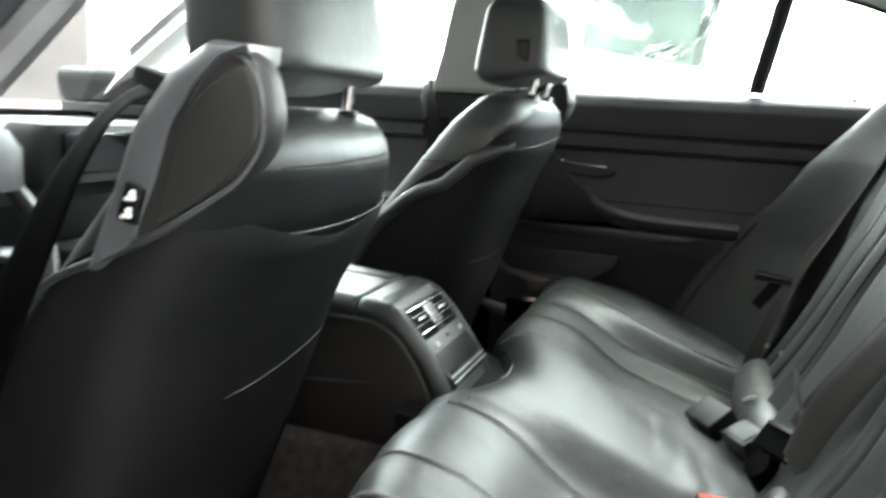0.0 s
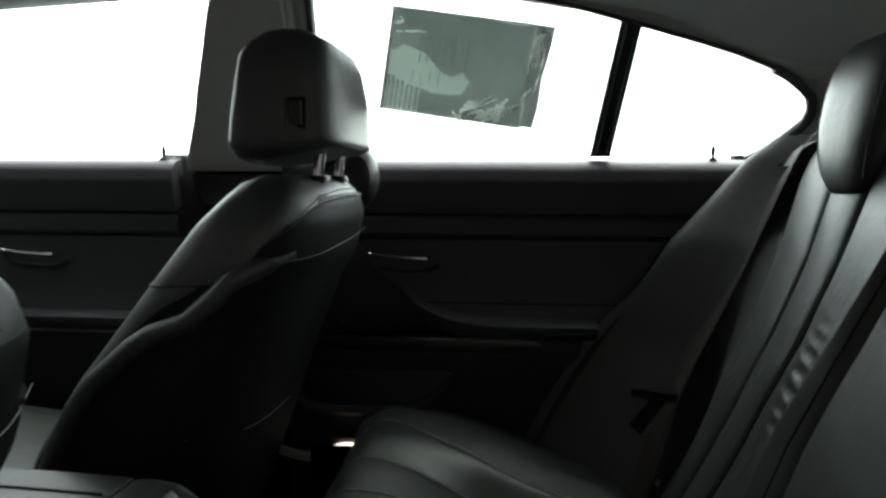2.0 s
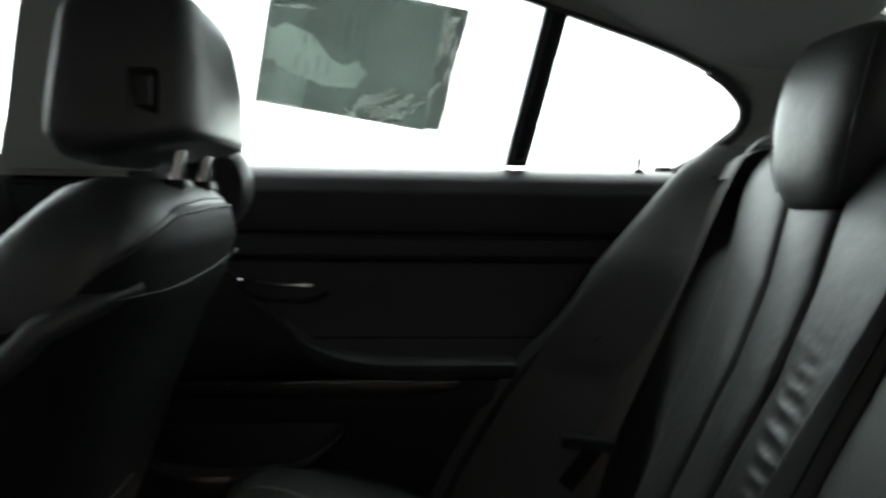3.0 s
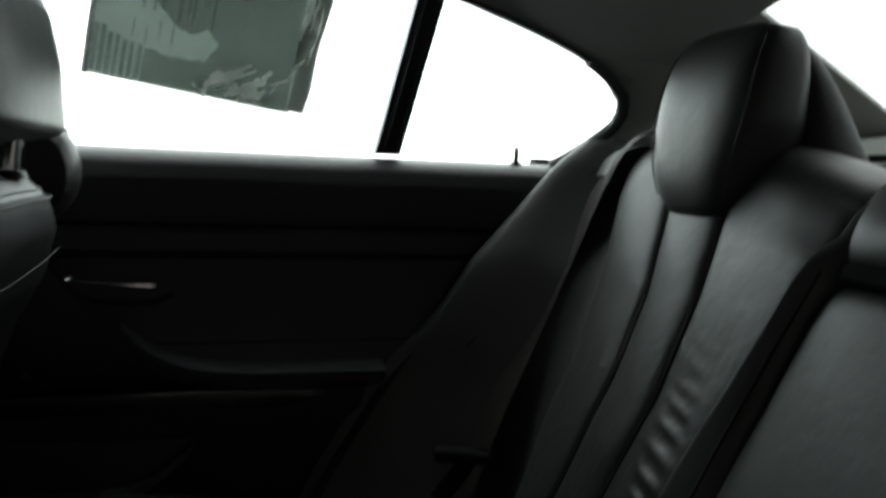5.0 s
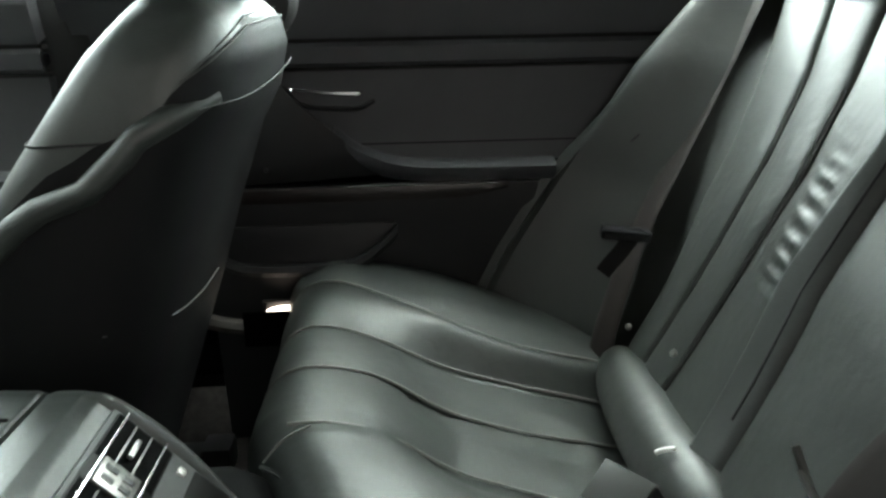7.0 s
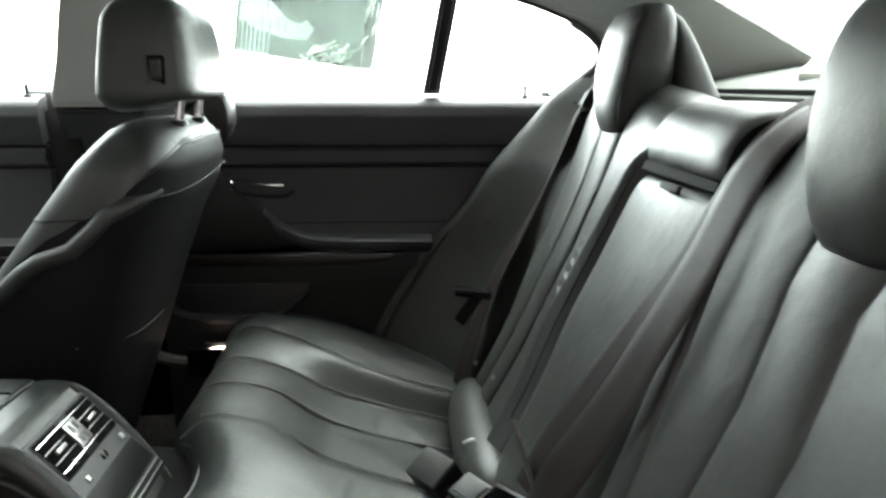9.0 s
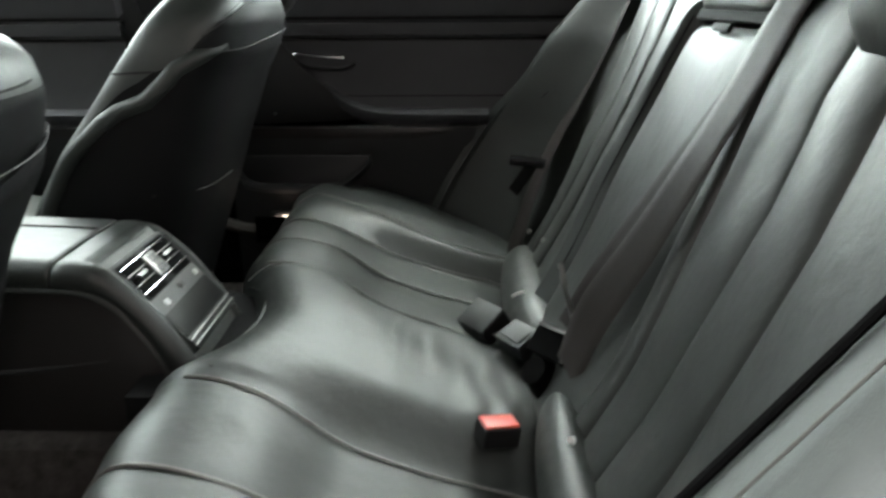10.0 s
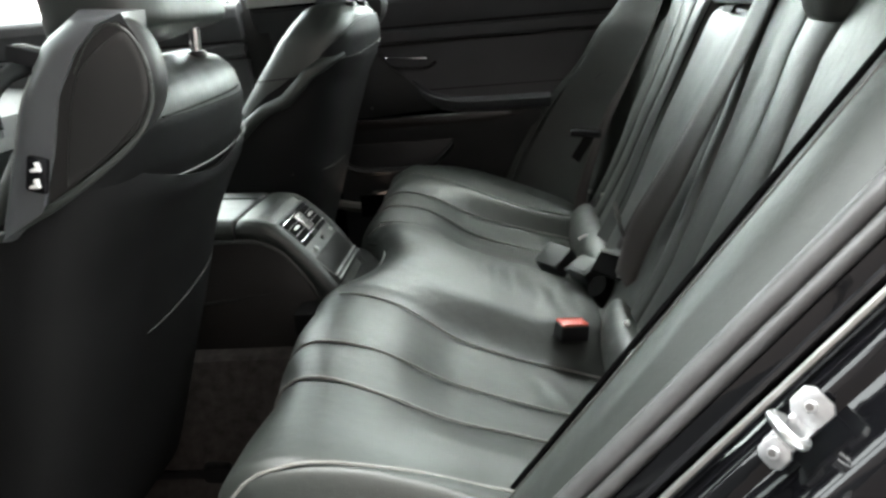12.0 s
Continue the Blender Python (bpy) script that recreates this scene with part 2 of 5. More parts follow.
def disc(at, normal, r, depth, seg=20, bevel=0.0, bm=None):
    b = bm or bmesh.new()
    q = Vector(normal).to_track_quat('Z', 'Y').to_matrix().to_4x4()
    r0 = bmesh.ops.create_cone(b, cap_ends=True, segments=seg, radius1=r, radius2=r - bevel, depth=depth)
    bmesh.ops.transform(b, matrix=Matrix.Translation(at) @ q, verts=r0["verts"])
    return b


# ---- the ground and the car's shell ----
def ground():
    b = bmesh.new()
    bmesh.ops.create_grid(b, x_segments=24, y_segments=24, size=600)
    for v in b.verts:
        v.co.z = -0.30
    tagged(part("ground", b, GROUND_M), "pale overcast concrete ground under the car", "ground", kind="structure")


ground()

# window plane of the right side: leans inwards by half its height
def wy(z, side=1):
    return side * (0.70 - (z - 0.843) * 0.5)


def floor_pan():
    prof = [(-0.78, 0.10), (-0.70, 0.02), (-0.60, 0.0), (-0.30, 0.0), (-0.22, 0.03), (-0.15, 0.20), (-0.11, 0.235), (0.11, 0.235), (0.15, 0.20), (0.22, 0.03), (0.30, 0.0), (0.60, 0.0), (0.70, 0.02), (0.78, 0.10)]
    ys = curve(prof, 60)

    def f(u, v):
        k = v * 59
        i = min(int(k), 58)
        y, z = ys[i] + (ys[i + 1] - ys[i]) * (k - i)
        x = -1.75 + 2.45 * u
        return (x, y, z + 0.002 * noise.noise((x * 9, y * 9, 0)))
    tagged(part("floor", sheet(f, 40, 60, 0.03), CARPET), "dark grey cut-pile carpet over the footwells and centre tunnel", "floor", kind="structure")


floor_pan()


def headliner():
    def f(u, v):
        y = -0.60 + 1.20 * v
        x = -0.64 + 1.55 * u
        edge = lerp(x, [-0.95, -0.66, -0.1, 0.3, 0.56, 0.72, 0.85, 0.92, 1.07], [1.080, 1.095, 1.124, 1.109, 1.065, 1.016, 0.982, 0.973, 0.963])
        edge_c = lerp(x, [-0.95, -0.64, 0.3, 0.7, 0.90, 1.07], [1.10, 1.135, 1.145, 1.12, 1.08, 0.995])
        k = 1 - (abs(y) / 0.60) ** 2.5
        return (x, y, edge * (1 - k) + (edge_c) * k)
    o = part("ceiling", sheet(f, 60, 40, 0.02, (0, 0, -1)), HEADLINER_M)
    tagged(o, "light grey woven cloth headliner curving down at the rear", "ceiling", kind="structure")


headliner()


# upper side structure, with real window openings between rails and pillars
def side_frame(side):
    name = "side_frame"
    root = thing(name, "grey trimmed roof rail, pillars and black window surrounds", "car frame", kind="structure")
    # roof rail: follows the top edge of the glass
    top = [(-1.22, 0.82), (-1.0, 0.935), (-0.78, 1.045), (-0.60, 1.105), (-0.47, 1.126), (-0.19, 1.134), (0.02, 1.122), (0.28, 1.106), (0.42, 1.088), (0.53, 1.062), (0.72, 1.010), (0.82, 0.968), (0.848, 0.937)]
    pts = curve([(x, 0, z) for x, z in top], 60)
    rings = []
    for p in pts:
        x, z = p[0], p[2]
        y = wy(z)
        rings.append([(x, side * (y + 0.012), z), (x, side * (y - 0.012), z + 0.006), (x, side * (y - 0.035), z + 0.030), (x, side * (y - 0.05), z + 0.075), (x, side * (y + 0.03), z + 0.08), (x, side * (y + 0.05), z + 0.03)])
    part("roof_rail", rings_bm(rings), HEADLINER_M, root)
    # black window seal along the top
    part("window_seal", tube([(p[0], side * (wy(p[2]) - 0.006), p[2] + 0.001) for p in pts[8:]], 0.004, 6), RUBBER, root, "black rubber window seal")
    # C pillar: rounded rear corner of the glass, then wide trim to the rear window
    corner = curve([(0.70, 1.018), (0.79, 0.984), (0.836, 0.955), (0.850, 0.937), (0.848, 0.905), (0.800, 0.862), (0.762, 0.838)], 24)
    part("window_seal", tube([(x, side * (wy(z) - 0.004), z) for x, z in corner[6:]], 0.010, 8), RUBBER, root, "black rubber window seal")

    def f(u, v):
        k = u * 23
        i = min(int(k), 22)
        a = corner[i] + (corner[i + 1] - corner[i]) * (k - i)
        bx, bz = lerp(u, [0, .4, 1], [0.90, 1.05, 1.31]), lerp(u, [0, .4, 1], [1.072, 1.002, 0.876])
        x, z = a[0] + (bx - a[0]) * v, a[1] + (bz - a[1]) * v
        y0 = wy(a[1]) + 0.004
        y = y0 + (0.485 + 0.035 * u - y0) * v ** 1.3 - 0.035 * math.sin(min(v * 6, math.pi / 2)) * (1 - v)
        return (x, side * y, z)
    part("pillar_trim", sheet(f, 24, 24, 0.015, (-0.3, -side, 0)), PILLAR_M, root)
    # B pillar
    if side > 0:
        poly = [(-0.150, 1.13), (-0.160, 1.08), (-0.208, 0.954), (-0.257, 0.846), (-0.262, 0.818), (-0.035, 0.818), (-0.030, 0.95), (-0.022, 1.13)]
    else:
        poly = [(-0.150, 1.13), (-0.160, 1.08), (-0.190, 0.954), (-0.230, 0.846), (-0.260, 0.70), (-0.120, 0.70), (-0.045, 0.83), (0.010, 0.96), (0.030, 1.13)]
    def pillar(poly, inset, deep):
        b = bmesh.new()
        n = len(poly)
        a = [b.verts.new((x, side * (wy(z) - inset), z)) for x, z in poly]
        c = [b.verts.new((x, side * (wy(z) - inset + deep), z)) for x, z in poly]
        fs = [b.faces.new(a), b.faces.new(c[::-1])]
        for i in range(n):
            b.faces.new((a[i], c[i], c[(i + 1) % n], a[(i + 1) % n]))
        bmesh.ops.bevel(b, geom=list(fs[0].edges), offset=0.010, segments=3, affect='EDGES')
        return b
    part("pillar_trim", pillar(poly, 0.035, 0.09), PILLAR_M if side > 0 else SOFT, root)
    if side > 0:
        part("pillar_lower_trim", pillar([(-0.262, 0.812), (-0.250, 0.30), (0.02, 0.30), (-0.035, 0.812)], 0.025, 0.07), DOOR_M, root, "black lower pillar cover")
        part("door_frame_trim", pillar([(-0.018, 1.13), (-0.028, 0.85), (0.000, 0.85), (0.008, 1.13)], 0.022, 0.06), PILLAR_M, root)
        part("window_seal", tube([(0.012, wy(1.125) - 0.008, 1.125), (0.004, wy(1.0) - 0.008, 1.0), (-0.004, wy(0.85) - 0.008, 0.85)], 0.008, 6, 12), RUBBER, root, "black rubber window seal")
        part("window_divider", pillar([(0.524, 1.066), (0.488, 0.845), (0.524, 0.845), (0.558, 1.056)], 0.016, 0.035), HARD, root, "black window divider bar")
    else:
        part("pillar_lower_trim", pillar([(-0.275, 0.695), (-0.29, -0.05), (-0.04, -0.05), (-0.10, 0.70)], 0.030, 0.10), SOFT, root, "black lower pillar cover")
        part("window_seal", tube([(0.045, -wy(1.12), 1.12), (0.028, -wy(0.98), 0.98), (-0.030, -wy(0.84), 0.84), (-0.103, -wy(0.72), 0.72), (-0.13, -wy(0.60), 0.60)], 0.016, 8, 14), RUBBER, root, "black rubber door seal")
    # A pillar
    a = curve([(-1.32, 0.76), (-1.22, 0.82), (-1.0, 0.935), (-0.78, 1.045), (-0.60, 1.105)], 20)
    rings = [[(x, side * (wy(z) + dy), z + dz) for dy, dz in ((-0.07, 0.0), (-0.05, 0.045), (0.03, 0.05), (0.04, 0.0), (-0.03, -0.012))] for x, z in a]
    part("front_pillar_trim", rings_bm(rings), PILLAR_M, root)
    return root


side_frame(1)
side_frame(-1)


def pane(name, label, quads):
    b = bmesh.new()
    v = [b.verts.new(q) for q in quads]
    fs = b.faces.new(v)
    r = bmesh.ops.extrude_face_region(b, geom=[fs])
    nrm = (Vector(quads[1]) - Vector(quads[0])).cross(Vector(quads[2]) - Vector(quads[1])).normalized()
    for g in r["geom"]:
        if isinstance(g, bmesh.types.BMVert):
            g.co += nrm * 0.004
    # these two panes are darkened to cut the daylight they let in
    tinted = name in ("rear_window", "windscreen")
    o = part(name, b, {"rear_window": DIMMED_REAR, "windscreen": DIMMED_FRONT}.get(name, GLASS), smooth=False)
    o.visible_shadow = tinted
    return tagged(o, label, "car window", kind="structure")


pane("window_1", "clear front side window glass", [(-0.262, wy(.845) + .008, .845), (-0.16, wy(1.08) + .008, 1.09), (-0.16, wy(1.13) + .008, 1.13), (-0.5, wy(1.12) + .008, 1.12), (-0.78, wy(1.04) + .008, 1.04), (-1.20, wy(.83) + .008, .83)])
pane("window_2", "clear rear door window glass", [(0.49, wy(.84) + .008, .84), (0.53, wy(1.07) + .008, 1.07), (0.28, wy(1.11) + .008, 1.11), (0.0, wy(1.125) + .008, 1.125), (-0.01, wy(.84) + .008, .84)])
pane("window_3", "clear rear quarter window glass", [(0.515, wy(.84) + .008, .84), (0.765, wy(.84) + .008, .84), (0.83, wy(.89) + .008, .89), (0.845, wy(.94) + .008, .94), (0.72, wy(1.012) + .008, 1.012), (0.55, wy(1.06) + .008, 1.06)])
pane("window_4", "clear front side window glass", [(-0.262, -wy(.845) - .008, .845), (-0.16, -wy(1.13) - .008, 1.13), (-0.5, -wy(1.12) - .008, 1.12), (-0.78, -wy(1.04) - .008, 1.04), (-1.20, -wy(.83) - .008, .83)])
pane("rear_window", "sloping rear window glass, darkened to hold back daylight", [(0.88, 0.49, 1.082), (0.88, -0.49, 1.082), (1.32, -0.53, 0.870), (1.32, 0.53, 0.870)])
pane("windscreen", "raked windscreen glass, darkened to hold back daylight", [(-0.64, 0.50, 1.135), (-0.64, -0.50, 1.135), (-1.34, -0.62, 0.735), (-1.34, 0.62, 0.735)])


# ---- doors on the far side and front ----
def door_panel(side, x0, x1, rear):
    kind = "rear" if rear else "front"
    d = thing(kind + "_door_panel", "black soft-touch %s door panel with armrest and dark wood strip, closed" % kind, "car door")
    S = side

    def wall(u, v, zs, ys):
        x = x0 + (x1 - x0) * u
        z = zs[0] + (zs[-1] - zs[0]) * v
        return (x, S * lerp(z, zs, ys), z)

    def face(name, zs, ys, m, thick=0.03, nu=24, nv=16, xa=x0, xb=x1, label=""):
        def f(u, v):
            vv = v
            x = xa + (xb - xa) * (1 - u if S > 0 else u)
            z = zs[0] + (zs[-1] - zs[0]) * vv
            return (x, S * lerp(z, zs, ys), z)
        return part(name, sheet(f, nu, nv, thick, (0, -S, 0.3)), m, d, label)
    # upper roll with the window ledge
    face("upper_trim", [0.742, 0.755, 0.80, 0.822, 0.834, 0.840, 0.8405], [0.680, 0.676, 0.668, 0.672, 0.682, 0.700, 0.712], DOOR_M, nv=24)
    face("shadow_gap", [0.735, 0.742], [0.690, 0.690], DARK, 0.02, nv=2)
    face("belt_trim", [0.698, 0.704, 0.730, 0.736], [0.690, 0.681, 0.679, 0.686], DOOR_M, nv=12)
    face("shadow_gap", [0.692, 0.698], [0.696, 0.696], DARK, 0.02, nv=2)
    face("insert", [0.545, 0.58, 0.64, 0.692], [0.684, 0.690, 0.694, 0.696], DOOR_M, nv=16)
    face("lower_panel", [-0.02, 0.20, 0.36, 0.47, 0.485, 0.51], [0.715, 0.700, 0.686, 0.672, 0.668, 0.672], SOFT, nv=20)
    # armrest: a swelling shelf that tapers to the front
    xa, xb = (0.15, 0.505) if rear else (-1.2, -0.30)
    pts = curve([(xa, 0.60), (xa + 0.05, 0.565), (xa + 0.14, 0.546), (xb, 0.543)], 24)
    rings = []
    for k, (x, z) in enumerate(pts):
        g = min(1, 0.25 + k / 12)
        rings.append([(x, S * (0.695), z + 0.006), (x, S * (0.692 - 0.025 * g), z + 0.005), (x, S * (0.690 - 0.042 * g), z - 0.003), (x, S * (0.690 - 0.040 * g), z - 0.014), (x, S * (0.690 - 0.024 * g), z - 0.028), (x, S * 0.695, z - 0.036)])
    part("armrest", rings_bm(rings), DOOR_M, d, "padded armrest")
    if rear:
        # flat dark plate paints the shade of the pull recess
        part("recess_shade", box((0.36, 0.006, 0.024), (0.37, S * 0.692, 0.566), 0.003), SHELL_M, d, "dark plate painting the shade of the recess above the armrest")
    # wood strip with a thin chrome line on top
    wa, wb = (x0 + 0.02, 0.43) if rear else (-1.2, -0.31)
    rings = []
    for k in range(24):
        x = wa + (wb - wa) * k / 23
        t = 1 - max(0, (k - 19) / 4) * 0.75
        rings.append([(x, S * 0.690, 0.511), (x, S * 0.669, 0.508), (x, S * 0.6665, 0.508 - 0.014 * t), (x, S * 0.671, 0.508 - 0.028 * t), (x, S * 0.690, 0.508 - 0.03 * t)])
    part("wood_strip", rings_bm(rings), WOOD, d, "polished dark wood strip")
    part("chrome_line", tube([(wa + (wb - wa) * 0.42, S * 0.6685, 0.5105), (wa + (wb - wa) * 0.7, S * 0.6685, 0.5110), (wb - 0.01, S * 0.6685, 0.5095)], 0.0016, 6, 16), CHROME, d, "thin chrome line")
    # pull handle in a recess
    hx = 0.141 if rear else -0.585
    part("handle_bowl", tube([(hx - 0.062, S * 0.691, 0.660), (hx - 0.04, S * 0.689, 0.640), (hx, S * 0.688, 0.634), (hx + 0.05, S * 0.688, 0.634), (hx + 0.075, S * 0.691, 0.645)], 0.004, 8, 24), SOFT, d, "soft lip of the handle bowl")
    hp = [(hx - 0.058, S * 0.684, 0.668), (hx - 0.050, S * 0.674, 0.667), (hx, S * 0.668, 0.662), (hx + 0.050, S * 0.670, 0.660), (hx + 0.058, S * 0.682, 0.660)]
    hc = curve(hp, 24)
    rings = [[(p[0], p[1] - S * 0.004, p[2] + 0.0015), (p[0], p[1] - S * 0.005, p[2] - 0.0008 - 0.003 * (k / 23) ** 2), (p[0], p[1] - S * 0.002, p[2] - 0.0022 - 0.004 * (k / 23) ** 2), (p[0], p[1] + S * 0.004, p[2] - 0.002 - 0.004 * (k / 23) ** 2), (p[0], p[1] + S * 0.004, p[2] + 0.0022)] for k, p in enumerate(hc)]
    part("pull_handle", rings_bm(rings), CHROME, d, "satin chrome inner door handle")
    # locking pin on the ledge
    px = 0.705 if rear else -0.315
    part("lock_pin", rings_bm([[(px + r * math.cos(a * math.pi / 6), S * 0.700 + r * math.sin(a * math.pi / 6), z) for a in range(12)] for r, z in ((0.009, 0.838), (0.008, 0.843), (0.0035, 0.844), (0.0045, 0.855), (0.0040, 0.862), (0.0015, 0.866))]), HARD, d)
    if rear:
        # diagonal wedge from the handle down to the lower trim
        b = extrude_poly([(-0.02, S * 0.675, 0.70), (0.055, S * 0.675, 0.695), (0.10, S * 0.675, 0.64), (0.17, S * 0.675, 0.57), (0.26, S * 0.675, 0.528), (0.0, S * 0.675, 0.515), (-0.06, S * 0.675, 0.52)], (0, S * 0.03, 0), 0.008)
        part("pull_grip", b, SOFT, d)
        part("screw_cap", disc((0.040, S * 0.668, 0.542), (0, -S, 0), 0.006, 0.008, 14, 0.002), CHROME, d, "small bright screw cap")
        # map pocket with loudspeaker grille
        ol = curve([(-0.055, 0.445), (-0.045, 0.405), (-0.015, 0.383), (0.08, 0.378), (0.17, 0.384), (0.225, 0.420), (0.245, 0.442)], 24)
        rings = [[(x, S * 0.690, z), (x, S * 0.648, z + 0.006), (x, S * 0.645, z - 0.004), (x, S * 0.652, z - 0.014), (x, S * 0.690, z - 0.020)] for x, z in ol]
        part("pocket_rim", rings_bm(rings), SOFT, d)
        b = extrude_poly([(-0.050, S * 0.672, 0.446)] + [(x, S * 0.672, z) for x, z in ol[1:-1]] + [(0.243, S * 0.672, 0.447)], (0, S * 0.01, 0), 0.003)
        part("pocket_face", b, HARD, d)
    return d


door_panel(1, -0.075, 0.80, True)
door_panel(1, -1.50, -0.285, False)
door_panel(-1, -1.50, -0.285, False)


def outer_skin():
    """Painted outer body that closes the sides, tail and front below the glass."""
    body = thing("car_body", "black painted car body shell with an open rear door aperture", "car body")

    def side_skin(S, x0, x1, name="outer_panel"):
        b = sheet(lambda u, v: (x0 + (x1 - x0) * (u if S > 0 else 1 - u), S * (0.80 + 0.05 * math.sin(v * 2.6) - 0.08 * max(0, v - .9) * 10), -0.16 + 1.0 * v), 20, 16, 0.02, (0, S, 0))
        part(name, b, PAINT, body)
    side_skin(1, -1.45, 1.45)
    side_skin(-1, -1.45, -0.16)
    part("sill", sheet(lambda u, v: (-0.2 + 0.85 * (1 - u), -0.66 - 0.22 * v, 0.085 - 0.10 * v ** 3 + 0.012 * math.sin(v * 9)), 16, 20, 0.04), PAINT, body, "black painted door sill")
    part("roof", sheet(lambda u, v: (-0.66 + 1.55 * u, -0.60 + 1.2 * v, 1.20 - 0.07 * (abs(v - .5) * 2) ** 2.5 - 0.14 * max(0, u - .55) ** 1.4 * 2), 30, 20, 0.02), PAINT, body)
    part("bulkhead", box((0.04, 1.5, 0.9), (-1.40, 0, 0.26), 0.01), PAINT, body)
    part("rear_bulkhead", box((0.04, 1.5, 0.75), (1.05, 0, 0.25), 0.01), DARK, body)
    part("tail", box((0.04, 1.4, 0.30), (1.37, 0, 0.73), 0.01), PAINT, body)
    part("gap_filler", box((0.10, 0.03, 1.0), (-0.275, 0.735, 0.35), 0.002), DARK, body, "dark door gap")
    part("rear_quarter_inner", box((0.6, 0.03, 0.9), (1.05, 0.745, 0.40), 0.002), DARK, body)
    part("rear_quarter_inner", box((0.7, 0.03, 0.65), (1.10, -0.745, 0.42), 0.002), DARK, body)
    # rear door jamb, slanting back along the wheel arch
    dx, dz = 0.665, 0.747
    nx, nz = 0.747, -0.665

    def at(s, y, n):
        # bend: the foot of the arch swings forward and flattens
        return (0.405 + dx * s + nx * n, y, 0.375 + dz * s + nz * n)
    prof = [(-0.690, 0.070), (-0.703, 0.062), (-0.720, 0.050), (-0.738, 0.048), (-0.756, 0.052), (-0.765, 0.066), (-0.774, 0.070), (-0.800, 0.072), (-0.812, 0.076), (-0.818, 0.090), (-0.842, 0.096), (-0.860, 0.104), (-0.868, 0.127), (-0.885, 0.147), (-0.905, 0.187), (-0.91, 0.30)]
    pp = curve([(y, 0, n) for y, n in prof], 44)
    b = sheet(lambda u, v: at(-0.75 + 1.45 * u, *[pp[min(int(v * 43), 43)][k] for k in (0, 2)]), 24, 44, 0.01, (-0.5, -0.8, 0.3))
    part("door_jamb", b, PAINT, body, "gloss black door jamb")
    # rubber seals
    for y, n, r in ((-0.734, 0.038, 0.011), (-0.752, 0.046, 0.007)):
        part("door_seal", tube([at(s, y, n) for s in np.linspace(-0.7, 0.66, 20)], r, 10), RUBBER, body, "ribbed rubber door seal")
    # silver tube paints the glint of the sky on the jamb's painted edge
    part("edge_line", tube([at(s, -0.790, 0.063) for s in np.linspace(-0.55, 0.66, 14)], 0.0035, 8), SATIN, body, "silver line painting the sky's glint on the jamb edge")
    part("edge_line", tube([at(s, -0.772, 0.062) for s in np.linspace(-0.55, 0.66, 14)], 0.004, 8), GLOSSY, body)
    for s in (-0.02, 0.03):
        part("seal_clip", box((0.03, 0.012, 0.012), at(s, -0.790, 0.068), 0.003), HARD, body)
    # the opened rear door, swung out to the front
    dr = thing("open_rear_door", "opened rear door with black inner panel, swung away from the aperture", "car door")
    M = Matrix.Translation((-0.16, -0.80, 0)) @ Matrix.Rotation(radians(-68), 4, 'Z')
    def place(o):
        o.matrix_basis = M
        return o
    place(part("outer_panel", box((0.92, 0.03, 0.84), (0.46, -0.09, 0.42), 0.02), PAINT, dr))
    place(part("inner_panel", box((0.88, 0.06, 0.80), (0.46, -0.045, 0.42), 0.03), SOFT, dr))
    place(part("armrest", box((0.55, 0.06, 0.05), (0.50, 0.01, 0.53), 0.02), LEATHER, dr))
    place(part("window_frame", tube([(0.02, -0.07, 0.84), (0.06, 0.05, 1.10), (0.35, 0.05, 1.10), (0.62, 0.02, 1.04), (0.90, -0.05, 0.88)], 0.016, 8, 30), HARD, dr))
    return at


outer_skin()


def door_striker():
    st = thing("door_striker", "bright zinc door striker plate with two screws on the black jamb", "door striker")
    c = Vector((0.606, -0.822, 0.492))
    R = Matrix(((0.665, 0.20, 0.72), (-0.15, 0.98, -0.13), (0.747, 0.0, -0.665))).to_3x3()
    ax = Vector((0.665, 0, 0.747))
    n = Vector((-0.55, -0.70, 0.46)).normalized()
    n = (n - ax * n.dot(ax)).normalized()
    w = ax.cross(n)
    M = Matrix((ax, w, n)).transposed()
    part("plate", box((0.044, 0.020, 0.005), c, 0.003, 2, M), STEEL_P, st, "dull grey base plate")
    for k in (-1, 1):
        e = c + ax * 0.0205 * k - w * 0.0028 * k
        ob = bmesh.new()
        q = [(-1, -.55), (-.55, -1), (.6, -1), (1, -.6), (1, .6), (.6, 1), (-.55, 1), (-1, .55)]
        pl = extrude_poly([e + (ax * 0.0105 * a_ + w * 0.0118 * b_) * (1.14 if k > 0 else 0.90) + n * 0.001 for a_, b_ in q], n * 0.006, 0.0015)
        part("plate", pl, STEEL_P, st)
        part("screw", disc(e + n * 0.008, n, 0.0050, 0.005, 18, 0.0016), STEEL, st)
        part("socket", disc(e + n * 0.0108, n, 0.003, 0.001, 6), DARK_STEEL, st)
    u = [c + w * -0.011 + n * 0.003, c + w * -0.013 + n * 0.022, c + w * 0.002 + n * 0.031, c + w * 0.013 + n * 0.022, c + w * 0.011 + n * 0.003]
    part("loop", tube(u, 0.0040, 10, 24), STEEL, st, "bright steel loop")
    part("stud", tube([c + ax * -0.01 + w * 0.055, c + ax * -0.01 + w * 0.055 + n * 0.03], 0.005, 8), STEEL, st)


door_striker()


